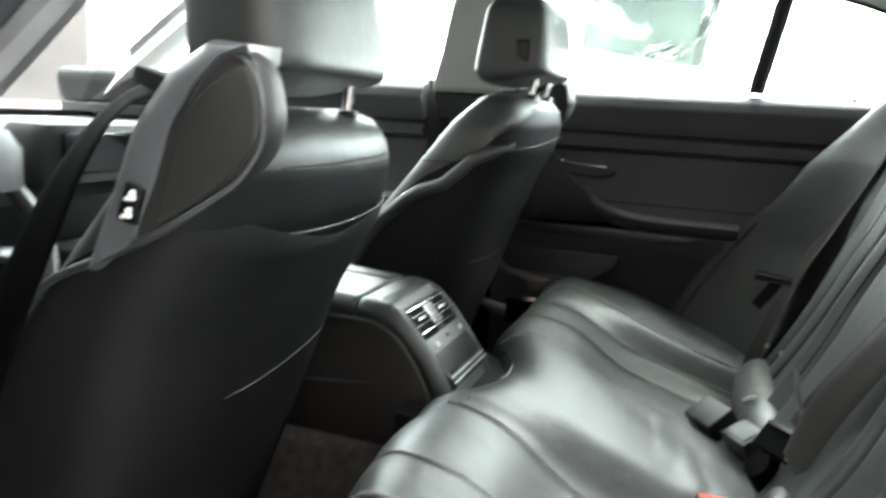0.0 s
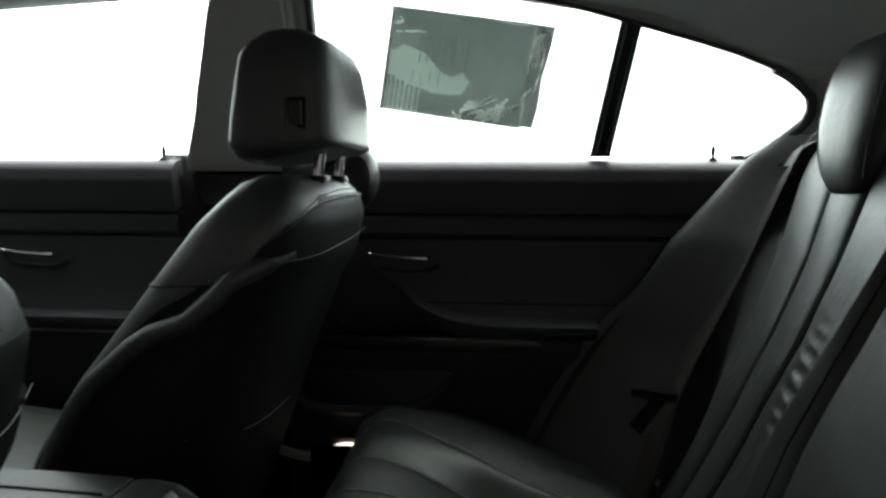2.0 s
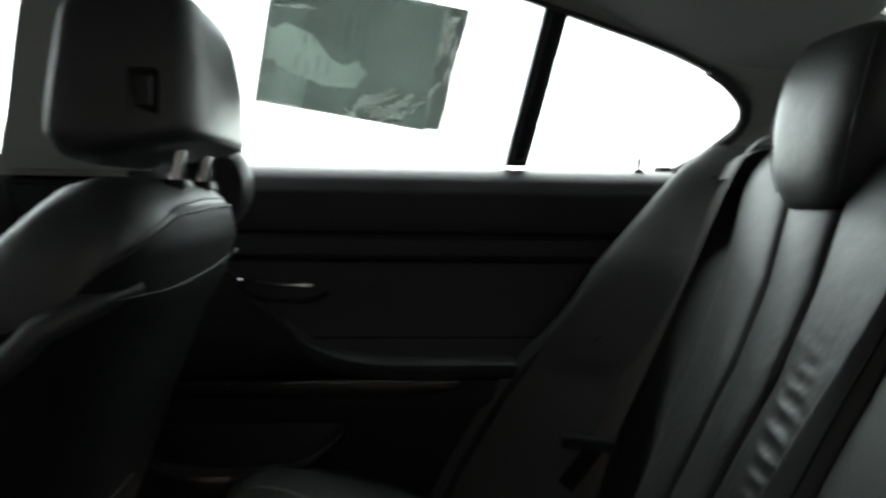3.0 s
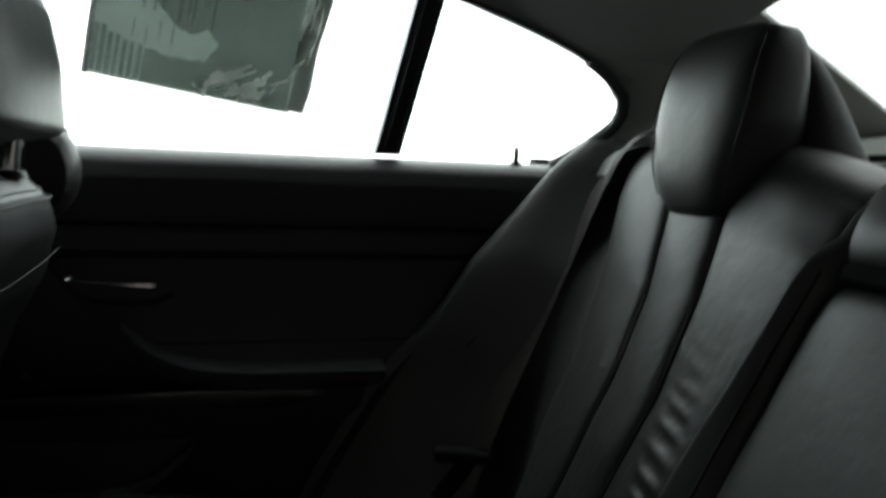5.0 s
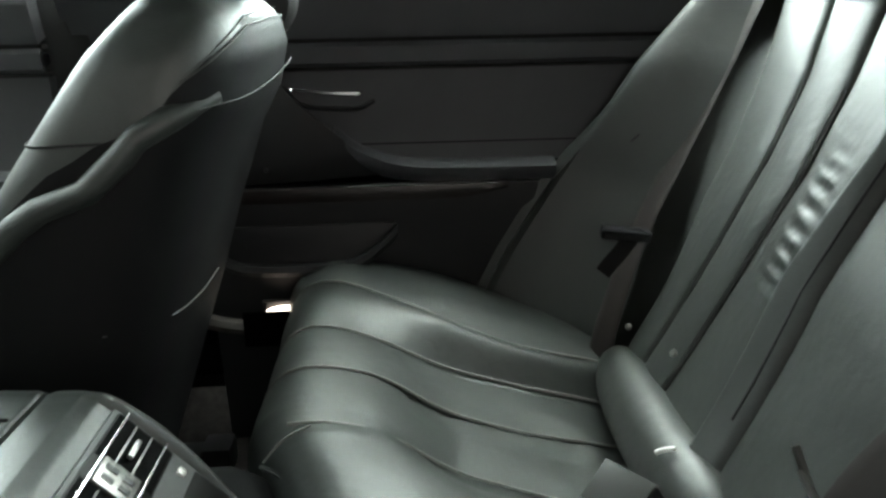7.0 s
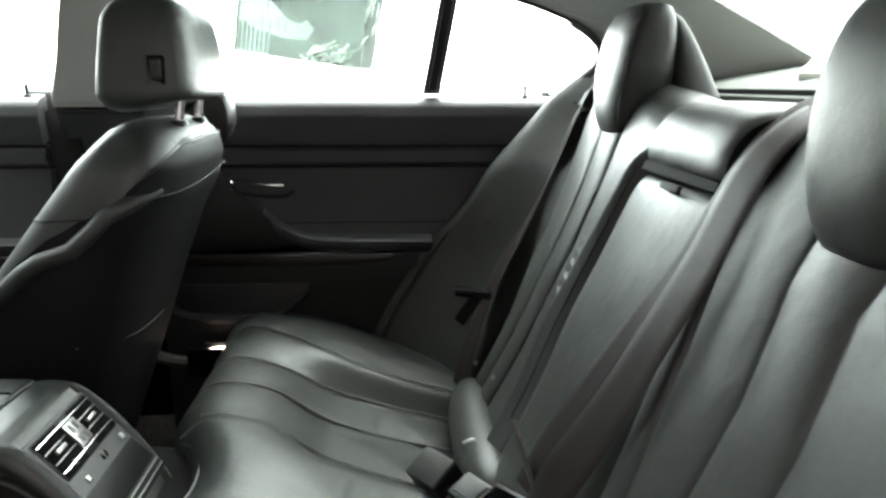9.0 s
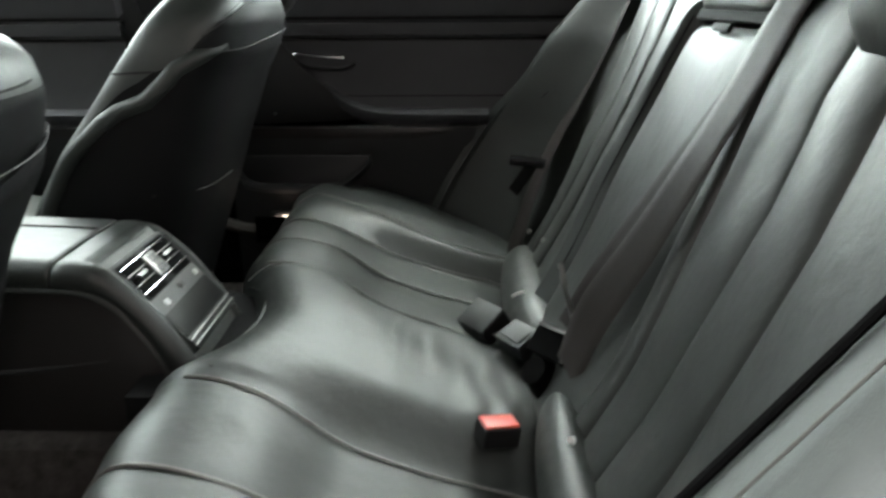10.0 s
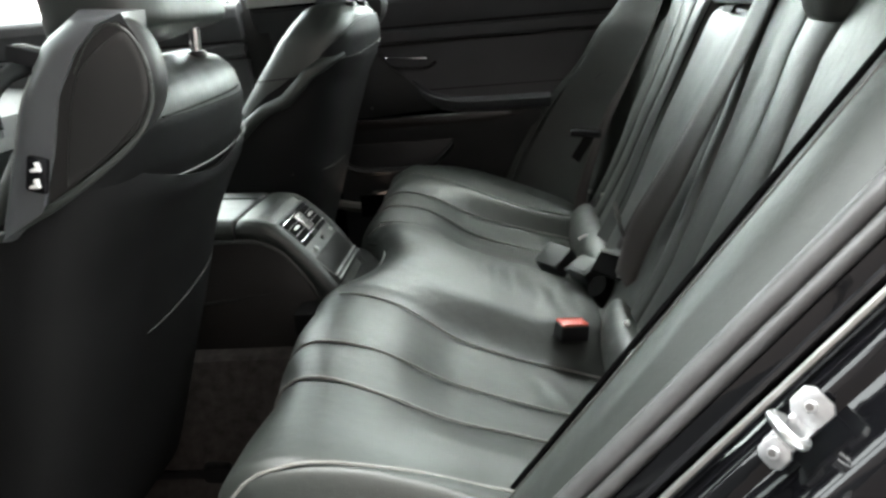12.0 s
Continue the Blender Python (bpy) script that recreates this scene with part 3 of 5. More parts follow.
# ---- front seats ----
def superring(cx, cy, hx, hy, z, n=40, e=3.0, tilt=0.0):
    out = []
    for k in range(n):
        a = 2 * math.pi * k / n
        c, s = math.cos(a), math.sin(a)
        out.append((cx + hx * math.copysign(abs(c) ** (2 / e), c), cy + hy * math.copysign(abs(s) ** (2 / e), s), z + tilt * hx * c))
    return out


def front_seat(side, dx, dz, label, tdx=0.0):
    """side -1: on the near side. y grows to the inboard side of the seat in local v."""
    s = thing("front_seat", label, "car seat", "front seats", at=(0, 0, 0.0))
    yc = side * 0.385

    def P(x, v, z):            # v > 0 is inboard
        return (x + dx, yc - side * v, z + dz)
    zs = [0.12, 0.2, 0.3, 0.4, 0.5, 0.6, 0.65, 0.70, 0.733, 0.752, 0.762]
    xb = [-0.175, -0.145, -0.108, -0.070, -0.036, 0.006, 0.034, 0.046, 0.040, 0.020, -0.005]
    xf = [-0.43, -0.42, -0.395, -0.355, -0.290, -0.205, -0.162, -0.118, -0.082, -0.060, -0.04]
    hw = [0.195, 0.205, 0.212, 0.216, 0.220, 0.222, 0.220, 0.212, 0.190, 0.165, 0.12]

    def ring_pt(z, t, off=0.0):
        """A point of the backrest's outline at height z; t = 0 looks to the rear, positive t to the inboard side."""
        a, b_, w = lerp(z, zs, xb), lerp(z, zs, xf), lerp(z, zs, hw)
        cx, hx = (a + b_) / 2, (a - b_) / 2 + off
        c, q = math.cos(t), math.sin(t)
        e = lerp(z, [0.1, 0.45, 0.7], [3.6, 3.2, 2.7])
        x = cx + hx * math.copysign(abs(c) ** (2 / e), c)
        v = (w + off) * math.copysign(abs(q) ** (2 / e), q)
        if side > 0 and c < 0:
            x = cx + (hx + 0.014) * math.copysign(abs(c) ** (2 / 4.6), c)
        if c < 0:              # bolstered front: hollow in the middle
            x += 0.045 * (1 - (v / (w + off)) ** 2) * max(0, min(1, (0.75 - z) * 6))
        return x, v
    # leather backrest body
    rings = []
    for z in np.linspace(0.12, 0.762, 56):
        rings.append([P(*ring_pt(z, 2 * math.pi * k / 56), z) for k in range(56)])
    part("backrest", rings_bm(rings), LEATHER, s)

    # soft back shell, flush with the leather, with swept side edges
    def edge_x(z):             # how far forward the shell reaches at the sides
        return lerp(z, [0.12, 0.30, 0.40, 0.47, 0.50, 0.56, 0.60, 0.625, 0.649, 0.662], [-0.36, -0.335, -0.305, -0.266, -0.246, -0.185, -0.137, -0.090, -0.033, 0.010])

    TT = np.linspace(0, math.pi, 400)
    limit = {}

    def shell(u, v):
        z = 0.13 + 0.534 * v
        ex = edge_x(z)
        if v not in limit:
            limit[v] = TT[next((j for j, t in enumerate(TT) if ring_pt(z, t)[0] < ex), 399)]
        tm = limit[v]
        x, w = ring_pt(z, (2 * u - 1) * tm, 0.002 + 0.006 * (1 - v) ** 0.5 - 0.004 * math.exp(-(1 - v) * 35))
        sag = (0.045 * (1 - abs(2 * u - 1)) ** 0.8 if side < 0 else -0.012 * (1 - abs(2 * u - 1)) if u > 0.5 else -0.012) * max(0, (v - 0.75) / 0.25)
        return P(x, w, z - sag)
    part("back_shell", sheet(shell, 48, 44, 0.006, (1, 0, 0)), SHELL_M, s, "black back shell with a map pocket")
    # rounded lip along the shell's side edges
    for uu in (1.0,):
        lip = [shell(uu + (0.035 if uu < .5 else -0.035), v) for v in np.linspace(0.15, 1.0, 30)]
        part("shell_edge", tube(lip, 0.013, 10, taper=[0.5 + 0.5 * min(1, k / 16) for k in range(29)] + [0.55]), LEATHER, s)
    def upper(u, v):
        zt = lerp(u, [0, 0.5, 0.7, 0.836, 0.964, 1], [0.742, 0.745, 0.738, 0.713, 0.683, 0.646]) if side > 0 else 0.707
        z = 0.615 + (zt - 0.615) * v - 0.004 * math.sin(math.pi * u)
        tm = 1.42 if side > 0 else 1.40 - 0.10 * v
        return P(*ring_pt(z, (2 * u - 1) * tm, 0.0018 - 0.003 * math.exp(-min(u, 1 - u) * 60) - 0.003 * math.exp(-(1 - v) * 14)), z)
    part("upper_back", sheet(upper, 44, 14, 0.004, (1, 0, 0)), SHELL_M, s, "black upper back panel")
    # seam across the back under the shoulder part, and the pocket's edge
    def back(v, z, off=0.0095):
        w = lerp(z, zs, hw) + off
        t = math.asin(min(1, abs(v) / w) ** 1.35)
        x, _ = ring_pt(z, t, off)
        return P(x, v, z)
    seam_z = ((0.205, 0.655), (0.14, 0.642), (0.05, 0.632), (-0.05, 0.630), (-0.13, 0.632)) if side < 0 else ((0.208, 0.656), (0.15, 0.660), (0.07, 0.668), (-0.03, 0.676), (-0.10, 0.680))
    part("back_seam", tube([back(v, z) for v, z in seam_z], 0.0006, 6, 30), THREAD if side > 0 else PIPING, s)
    pocket_z = ((0.205, 0.475), (0.13, 0.458), (0.04, 0.443), (-0.06, 0.432), (-0.17, 0.424)) if side < 0 else ((0.214, 0.436), (0.15, 0.430), (0.08, 0.428), (0.0, 0.430))
    part("pocket_edge", tube([back(v, z, 0.0085) for v, z in pocket_z], 0.0010, 6, 30), THREAD, s)
    if side > 0:
        for v in (1.0, 0.93):
            part("shoulder_seam", tube([Vector(upper(u, v)) + Vector((0.0015, 0, 0.001)) for u in np.linspace(0.05, 0.97, 40)], 0.0010, 6), THREAD, s)
    else:
        part("shoulder_seam", tube([back(v, z, 0.001) for v, z in ((0.200, 0.716), (0.12, 0.709), (0.0, 0.705), (-0.12, 0.702))], 0.0012, 6, 30), DARK, s)
    zz = 0.632
    part("flank_seam", tube([P(*ring_pt(zz - 0.006 * math.sin((t - 1.3) * 2), t, 0.001), zz - 0.006 * math.sin((t - 1.3) * 2)) for t in np.linspace(1.45, 2.75, 20)], 0.0015, 5), DARK, s)
    # outboard belt tower: leaf-shaped side with a stitched panel
    leaf = [(-0.044, 0.630), (-0.030, 0.690), (-0.012, 0.743), (0.017, 0.781), (0.052, 0.803), (0.070, 0.810), (0.085, 0.802), (0.094, 0.781), (0.097, 0.758), (0.093, 0.734), (0.079, 0.711), (0.050, 0.688), (0.008, 0.662)]
    inner = [(-0.014, 0.656), (0.000, 0.706), (0.020, 0.756), (0.046, 0.781), (0.075, 0.796), (0.086, 0.784), (0.0905, 0.762), (0.087, 0.737), (0.072, 0.714), (0.045, 0.690), (0.016, 0.672)]

    def loop(pts):
        return curve([(x + tdx, 0, z) for x, z in pts] + [(pts[0][0] + tdx, 0, pts[0][1])], 60)[:-1]
    lc, ic = loop(leaf), loop(inner)
    cxm, czm = 0.045 + tdx, 0.735
    rings = []
    for v, k in ((-0.192, 0.80), (-0.200, 0.90), (-0.210, 0.95), (-0.222, 0.978), (-0.231, 0.972), (-0.2365, 0.93)):
        rings.append([P(cxm + (p[0] - cxm) * k, v, czm + (p[2] - czm) * k) for p in lc])
    part("belt_tower", rings_bm(rings), LEATHER_SIDE, s)
    rings = [[P(cxm + (p[0] - cxm) * k, v, czm + (p[2] - czm) * k) for p in ic] for v, k in ((-0.230, 1.0), (-0.2375, 0.995), (-0.2395, 0.95), (-0.2400, 0.85))]
    part("side_panel", rings_bm(rings), LEATHER_SIDE, s, "charcoal black stitched side panel")
    part("panel_seam", tube([P(p[0], -0.2365, p[2]) for p in ic], 0.0014, 5, closed=True), DARK, s)
    low_edge = [(edge_x(z), z, -0.222) for z in (0.20, 0.30, 0.38, 0.45, 0.52, 0.58)] if side < 0 else []
    fl = [P(x + (tdx if z > 0.6 else 0), v, z) for x, z, v in low_edge + [(-0.072, 0.620, -0.232), (-0.02, 0.644, -0.236), (0.035, 0.676, -0.237), (0.070, 0.702, -0.236), (0.088, 0.730, -0.235), (0.092, 0.757, -0.2375), (0.088, 0.780, -0.2375), (0.077, 0.797, -0.2375), (0.062, 0.803, -0.2375), (0.040, 0.789, -0.2375), (0.020, 0.762, -0.2375)]]
    if side < 0:
        part("shell_edge", tube(fl, 0.0044, 10, 90, taper=[min(1, 0.25 + k / 16, 0.12 + (89 - k) / 34) for k in range(90)]), LEATHER, s)
    # front bolster strip with the shoulder switches
    def strip(u, v):
        sv = [0, 0.35, 0.6, 0.78, 0.9, 1]
        xi_, zi_ = lerp(v, sv, [-0.045, -0.018, 0.000, 0.027, 0.052, 0.078]), lerp(v, sv, [0.632, 0.690, 0.743, 0.781, 0.803, 0.811])
        xo_, zo_ = lerp(v, sv, [-0.108, -0.076, -0.047, -0.022, 0.014, 0.072]), lerp(v, sv, [0.600, 0.675, 0.745, 0.792, 0.819, 0.813])
        wrap = 0.016 * (1 - u) ** 5 + 0.045 * (1 - u) ** 1.6 * max(0, (v - 0.55) / 0.45) ** 1.3
        return P(xo_ + (xi_ - xo_) * u + tdx * v, -0.240 + wrap, zo_ + (zi_ - zo_) * u)
    part("bolster_strip", sheet(strip, 12, 40, 0.016, (0, side, 0)), TOWER_M, s, "satin grey tower trim")
    part("switch_plate", box((0.021, 0.008, 0.036), P(-0.036, -0.2445, 0.672), 0.005, 2, Euler((0, 0.30, 0)).to_matrix()), GLOSSY, s, "black switch plate")
    for z in (0.686, 0.670):
        part("switch", box((0.010, 0.004, 0.003), P(-0.035 + (z - .68) * .3, -0.2495, z - 0.009), 0.001, 2), WHITE_P, s, "bright seat-shaped switch")
        part("switch", box((0.004, 0.004, 0.009), P(-0.0325 + (z - .68) * .3, -0.2495, z - 0.006), 0.001, 2), WHITE_P, s, "bright seat-shaped switch")
    # headrest and posts
    hr = []
    X0, X1, Z0, Z1, hw_, hv = (-0.075, 0.058, 0.785, 0.952, 0.136, -0.013) if side < 0 else (-0.089, 0.055, 0.786, 0.946, 0.138, 0.020)
    for k, z in enumerate(np.sin(np.linspace(-1, 1, 34) * math.pi / 2) * 0.5 + 0.5):
        zz = Z0 + (Z1 - Z0) * z
        g = (1 - abs(2 * z - 1) ** (3.0 if z > 0.5 else 10.0)) ** 0.45
        w = hw_ - 0.010 * z ** 2
        hx = (X1 - X0) / 2 * ((0.45 if z > 0.5 else 0.80) + (0.55 if z > 0.5 else 0.20) * g) * (1 - 0.12 * z)
        cx = (X0 + X1) / 2 - 0.018 * z
        if side > 0:           # this one tapers towards the top, its rear face leaning forward
            xa = lerp(z, [0, .04, .16, .4, .8, .9, .97, 1], [-0.060, -0.080, -0.093, -0.088, -0.078, -0.066, -0.046, -0.030])
            xz = lerp(z, [0, .04, .5, .8, .93, 1], [0.061, 0.064, 0.061, 0.052, 0.042, 0.018])
            hx, cx = (xz - xa) / 2, (xa + xz) / 2
        r = []
        for j in range(44):
            t = 2 * math.pi * j / 44
            c, q = math.cos(t), math.sin(t)
            e = 4.4
            x = cx + hx * math.copysign(abs(c) ** (2 / e), c)
            v = w * (0.80 + 0.20 * g) * math.copysign(abs(q) ** (2 / e), q)
            r.append(P(x, v + hv, zz + (0.012 * (x - cx) / hx if z < 0.2 else 0)))
        hr.append(r)
    h = part("headrest", rings_bm(hr), LEATHER, s)
    bx = -0.004 if side < 0 else 0.012
    part("release_button", box((0.016, 0.007, 0.030), P(bx, hw_ + hv - 0.001, 0.838), 0.004, 3), BUCKLE_M, h, "oblong release button")
    part("button_frame", box((0.026, 0.004, 0.042), P(bx, hw_ + hv - 0.003, 0.837), 0.006, 3), RUBBER_B, h)
    for v in ((-0.10, 0.075) if side < 0 else (-0.06, 0.06)):
        px = 0.033 if side < 0 else 0.040
        part("post", tube([P(px - 0.028, v, 0.735), P(px - 0.022, v, 0.80)], 0.0075, 12), CHROME, h, "chrome headrest post")
        part("post_collar", disc(P(px - 0.026, v, 0.757), (0, 0, 1), 0.015, 0.008, 16, 0.003), HARD, s)
    # seat cushion and its base
    rings = []
    for x in np.linspace(-0.86, -0.27, 20):
        k = (x + 0.86) / 0.59
        g = (1 - abs(2 * k - 1) ** 6) ** 0.5
        rings.append([P(x, 0.25 * math.copysign(abs(math.cos(t)) ** .6, math.cos(t)) * (0.9 + 0.1 * g), 0.30 - 0.06 * k + 0.075 * math.copysign(abs(math.sin(t)) ** .6, math.sin(t)) * (0.4 + .6 * g)) for t in np.linspace(0, 2 * math.pi, 28, endpoint=False)])
    part("seat_cushion", rings_bm(rings), LEATHER, s)
    part("seat_base", box((0.46, 0.40, 0.14), P(-0.52, 0, 0.13), 0.02), HARD, s)
    for v in (-0.19, 0.19):
        part("seat_rail", box((0.62, 0.045, 0.035), P(-0.46, v, 0.030), 0.006), HARD, s)
        part("rail_end_cap", box((0.05, 0.055, 0.05), P(-0.135, v, 0.035), 0.012), HARD, s)
    return s


front_seat(-1, 0.0, 0.0, "black leather front seat with built-in belt tower and low headrest")
front_seat(1, 0.072, 0.048, "black leather front seat with built-in belt tower and raised headrest", -0.05)


# ---- centre console ----
def console():
    c = thing("centre_console", "black leather rear centre console with air vents, on the carpeted tunnel", "car console")
    top = [(-0.75, 0.474), (-0.40, 0.476), (-0.20, 0.474), (-0.068, 0.469), (-0.03, 0.466), (-0.008, 0.458), (0.030, 0.424), (0.061, 0.386), (0.087, 0.347), (0.106, 0.312), (0.113, 0.285)]
    low = [(-0.75, 0.432), (-0.40, 0.434), (-0.20, 0.434), (-0.075, 0.434), (-0.030, 0.429), (0.003, 0.411), (0.020, 0.392), (0.034, 0.373), (0.050, 0.346), (0.061, 0.323), (0.072, 0.285)]
    T = curve([(x, 0, z) for x, z in top], 481)
    low_c = curve([(x, 0, z) for x, z in low], 481)
    L = []
    for p in T:                # the low edge, matched to the top edge by height along the bend
        k = lerp(p[0], [-0.75, -0.068, -0.008, 0.030, 0.061, 0.087, 0.113], [-0.75, -0.072, -0.012, 0.012, 0.034, 0.050, 0.072])
        zz = lerp(k, [q[0] for q in low_c], [q[2] for q in low_c])
        L.append(np.array((k, 0, zz)))
    W = 0.104

    def band(i0, i1, name, m, label="", ends=0.0):
        rings = []
        for i in range(i0, i1):
            t, l = Vector(T[i]), Vector(L[i])
            tg = (Vector(T[min(i + 1, 480)]) - Vector(T[max(i - 1, 0)])).normalized()
            nn = Vector((-tg.z, 0, tg.x))
            dn = 0.0065 * max(0.0, min(1.0, (t.x + 0.035) / 0.03))
            e = ends * (math.exp(-(i - i0) / 1.2) + math.exp(-(i1 - 1 - i) / 1.2)) if ends else 0.0
            r = []
            for y, k, h in ((-W + .003, 1.0, 0), (-W - .003, .72, 0), (-W - .004, .45, 0), (-W - .001, .22, 0), (-W + .006, .07, 0), (-W + .014, 0, .0005), (-W + .019, 0, -dn * .25), (-W + .022, 0, -dn), (-0.04, 0, .001 - dn), (0, 0, .002 - dn), (0.04, 0, .001 - dn), (W - .022, 0, -dn), (W - .019, 0, -dn * .25), (W - .014, 0, .0005), (W - .006, .07, 0), (W + .001, .22, 0), (W + .004, .45, 0), (W + .003, .72, 0), (W - .003, 1.0, 0)):
                q = t + (l - t) * k + nn * (h - e)
                r.append((q.x, y * (1 - e * 2), q.z))
            rings.append(r)
        return part(name, rings_bm(rings), m, c, label)
    i_seam = int(next(i for i, p in enumerate(T) if p[0] > -0.070))
    band(0, i_seam - 1, "armrest_lid", LEATHER, "stitched armrest lid", 0.003)
    band(i_seam + 1, 481, "rear_cap", LEATHER, "leather-wrapped cap round the vents", 0.003)
    part("lid_core", box((0.70, 2 * W - 0.02, 0.05), (-0.40, 0, 0.432), 0.004), BLACK_IN, c)
    part("lid_seam", tube([(x, 0.040, lerp(x, [p[0] for p in T], [p[2] for p in T]) + 0.0022) for x in np.linspace(-0.6, -0.076, 12)], 0.0016, 5), DARK, c)
    # sides
    for S in (-1, 1):
        def f(u, v, S=S):
            l = L[min(int(u * 480), 480)]
            x, z = l[0], l[2]
            x2 = min(x, -0.02 + 0.055 * u)
            y = W - 0.004 + 0.012 * v + 0.006 * math.sin(v * 3)
            return (x + (x2 - x) * v, S * y, z + (0.20 - z) * v)
        # flank shade is put into the leather's colour
        part("side_panel", sheet(f, 81, 20, 0.01, (0, S, 0)), LEATHER_SHADED, c, "console flank painted brown-black for the dim warm light on it")
        part("flank_crease", tube([(-0.30, S * (W + .0125), 0.318), (-0.16, S * (W + .013), 0.322), (-0.06, S * (W + .0125), 0.333), (-0.005, S * (W + .010), 0.340)], 0.0032, 6, 20, taper=[min(1, (19 - k) / 8) + 0.05 for k in range(20)]), DARK, c)
        part("piping", tube([(p[0], S * (W + 0.001), p[2] - 0.001) for p in L[80::8]], 0.0036, 8), LEATHER, c)
    # sloped rear face: local frame
    o = Vector((0.0, 0, 0.450))
    d = Vector((0.036, 0, -0.039)).normalized()
    n = Vector((0.039, 0, 0.036)).normalized()
    R = Matrix((d, Vector((0, 1, 0)), n)).transposed()

    def F(a, y, h=0.0):
        return o + d * a + Vector((0, y, 0)) + n * h

    def plate(name, a0, a1, y0, y1, h0, h1, m, label="", bev=0.003, parent=c):
        return part(name, box((a1 - a0, y1 - y0, h1 - h0), F((a0 + a1) / 2, (y0 + y1) / 2, (h0 + h1) / 2), bev, 2, R), m, parent, label)
    plate("face_frame", -0.008, 0.148, -0.0835, 0.0835, -0.020, -0.0005, FACE_M, "satin grey-black face plate", 0.006)
    v = plate("vent_frame", -0.004, 0.060, -0.079, 0.081, -0.008, 0.0008, FLAP_M, "black vent surround", 0.006)
    for y0, y1 in ((-0.074, -0.015), (0.017, 0.076)):
        # surface plates painted black for the shade in the vent cavities
        plate("vent_well_shade", -0.001, 0.057, y0, y1, -0.004, 0.0014, BLACK_IN, "", 0.001, v)
        for a in (0.0175, 0.0345):
            plate("vent_slat", a - 0.0007, a + 0.0007, y0 + 0.001, y1 - 0.001, 0.0, 0.0030, DARK_STEEL, "", 0.0004, v)
        ym = (y0 + y1) / 2
        plate("vent_slider", 0.0225, 0.0275, ym - 0.013, ym + 0.011, 0.002, 0.0065, SATIN, "bright vent slider", 0.002, v)
    for a in (0.005, 0.048):
        plate("vent_bar", a - 0.0011, a + 0.0011, -0.078, 0.080, 0.0022, 0.0052, CHROME, "chrome vent bar", 0.0008, v)
    plate("vent_centre", 0.008, 0.044, -0.013, 0.019, 0.0012, 0.0042, DARK_STEEL, "satin silver vent centre", 0.0015, v)
    for k in range(2):
        plate("thumbwheel", 0.012, 0.024, -0.006 + k * 0.012, 0.000 + k * 0.012, 0.003, 0.0052, HARD, "", 0.0008, v)
        plate("thumbwheel", 0.029, 0.040, -0.006 + k * 0.012, 0.000 + k * 0.012, 0.003, 0.0052, HARD, "", 0.0008, v)
    plate("switch", 0.070, 0.079, -0.055, -0.045, -0.001, 0.002, SATIN, "bright seat heating switch")
    plate("switch", 0.069, 0.077, 0.060, 0.069, -0.001, 0.002, SATIN, "bright seat heating switch")
    plate("socket", 0.066, 0.076, 0.002, 0.012, -0.001, 0.0015, WOOD, "small dark red indicator")
    plate("storage_flap", 0.084, 0.127, -0.080, 0.080, -0.006, 0.0006, FLAP_M, "gloss black storage flap", 0.004)
    plate("foot_strip", 0.1285, 0.1475, -0.0825, 0.0825, -0.010, 0.0003, FLAP_M, "dark strip under the flap", 0.002)
    for a in (0.131, 0.140):
        plate("chrome_strip", a - 0.0009, a + 0.0009, -0.082, 0.082, -0.001, 0.0018, SATIN, "thin satin chrome strip", 0.0008)
    # flat tray between the foot of the console and the bench, edged by piping
    arc = [(0.060, -0.165), (0.094, -0.128), (0.120, -0.092), (0.142, -0.040), (0.150, 0.0), (0.152, 0.030), (0.146, 0.085), (0.130, 0.128), (0.100, 0.165), (0.060, 0.19)]
    ac = curve([(x, y, 0) for x, y in arc], 40)
    rings = [[(p[0], p[1], z) for p in ac] + [(0.03, 0.19, z), (0.03, -0.165, z)] for z in (0.20, 0.316)]
    part("foot_tray", rings_bm(rings), SHELL_M, c, "matt black tray")
    part("tray_piping", tube([(p[0], p[1], 0.326 + 0.012 * min(1, max(0, (p[0] - .09) / .05))) for p in ac[5:36]], 0.0028, 7), LEATHER, c)


console()


# ---- rear bench ----
SEAM_X = [0.05, 0.15, 0.22, 0.30, 0.40, 0.48, 0.60]
SEAMS = {1: {1: [0.175, 0.190, 0.200, 0.205, 0.208, 0.208, 0.208], 2: [0.318, 0.322, 0.330, 0.336, 0.342, 0.352, 0.372], 3: [0.450, 0.443, 0.436, 0.442, 0.448, 0.455, 0.465], 4: [0.640, 0.585, 0.540, 0.512, 0.497, 0.502, 0.520], 5: [0.706] * 7},
         -1: {1: [0.200, 0.205, 0.210, 0.214, 0.216, 0.211, 0.208], 2: [0.372, 0.376, 0.374, 0.360, 0.352, 0.350, 0.350], 3: [0.475, 0.481, 0.486, 0.474, 0.452, 0.446, 0.446], 4: [0.690, 0.680, 0.668, 0.650, 0.632, 0.625, 0.620], 5: [0.706] * 7}}
CUSH = curve([(0.100, 0, 0.06), (0.092, 0, 0.18), (0.072, 0, 0.27), (0.076, 0, 0.325), (0.105, 0, 0.358), (0.150, 0, 0.364), (0.22, 0, 0.345), (0.32, 0, 0.305), (0.42, 0, 0.267), (0.52, 0, 0.235), (0.60, 0, 0.205)], 81)


BENCH = thing("rear_bench", "black leather fluted rear bench seat with folded-up centre armrest", "car seat")


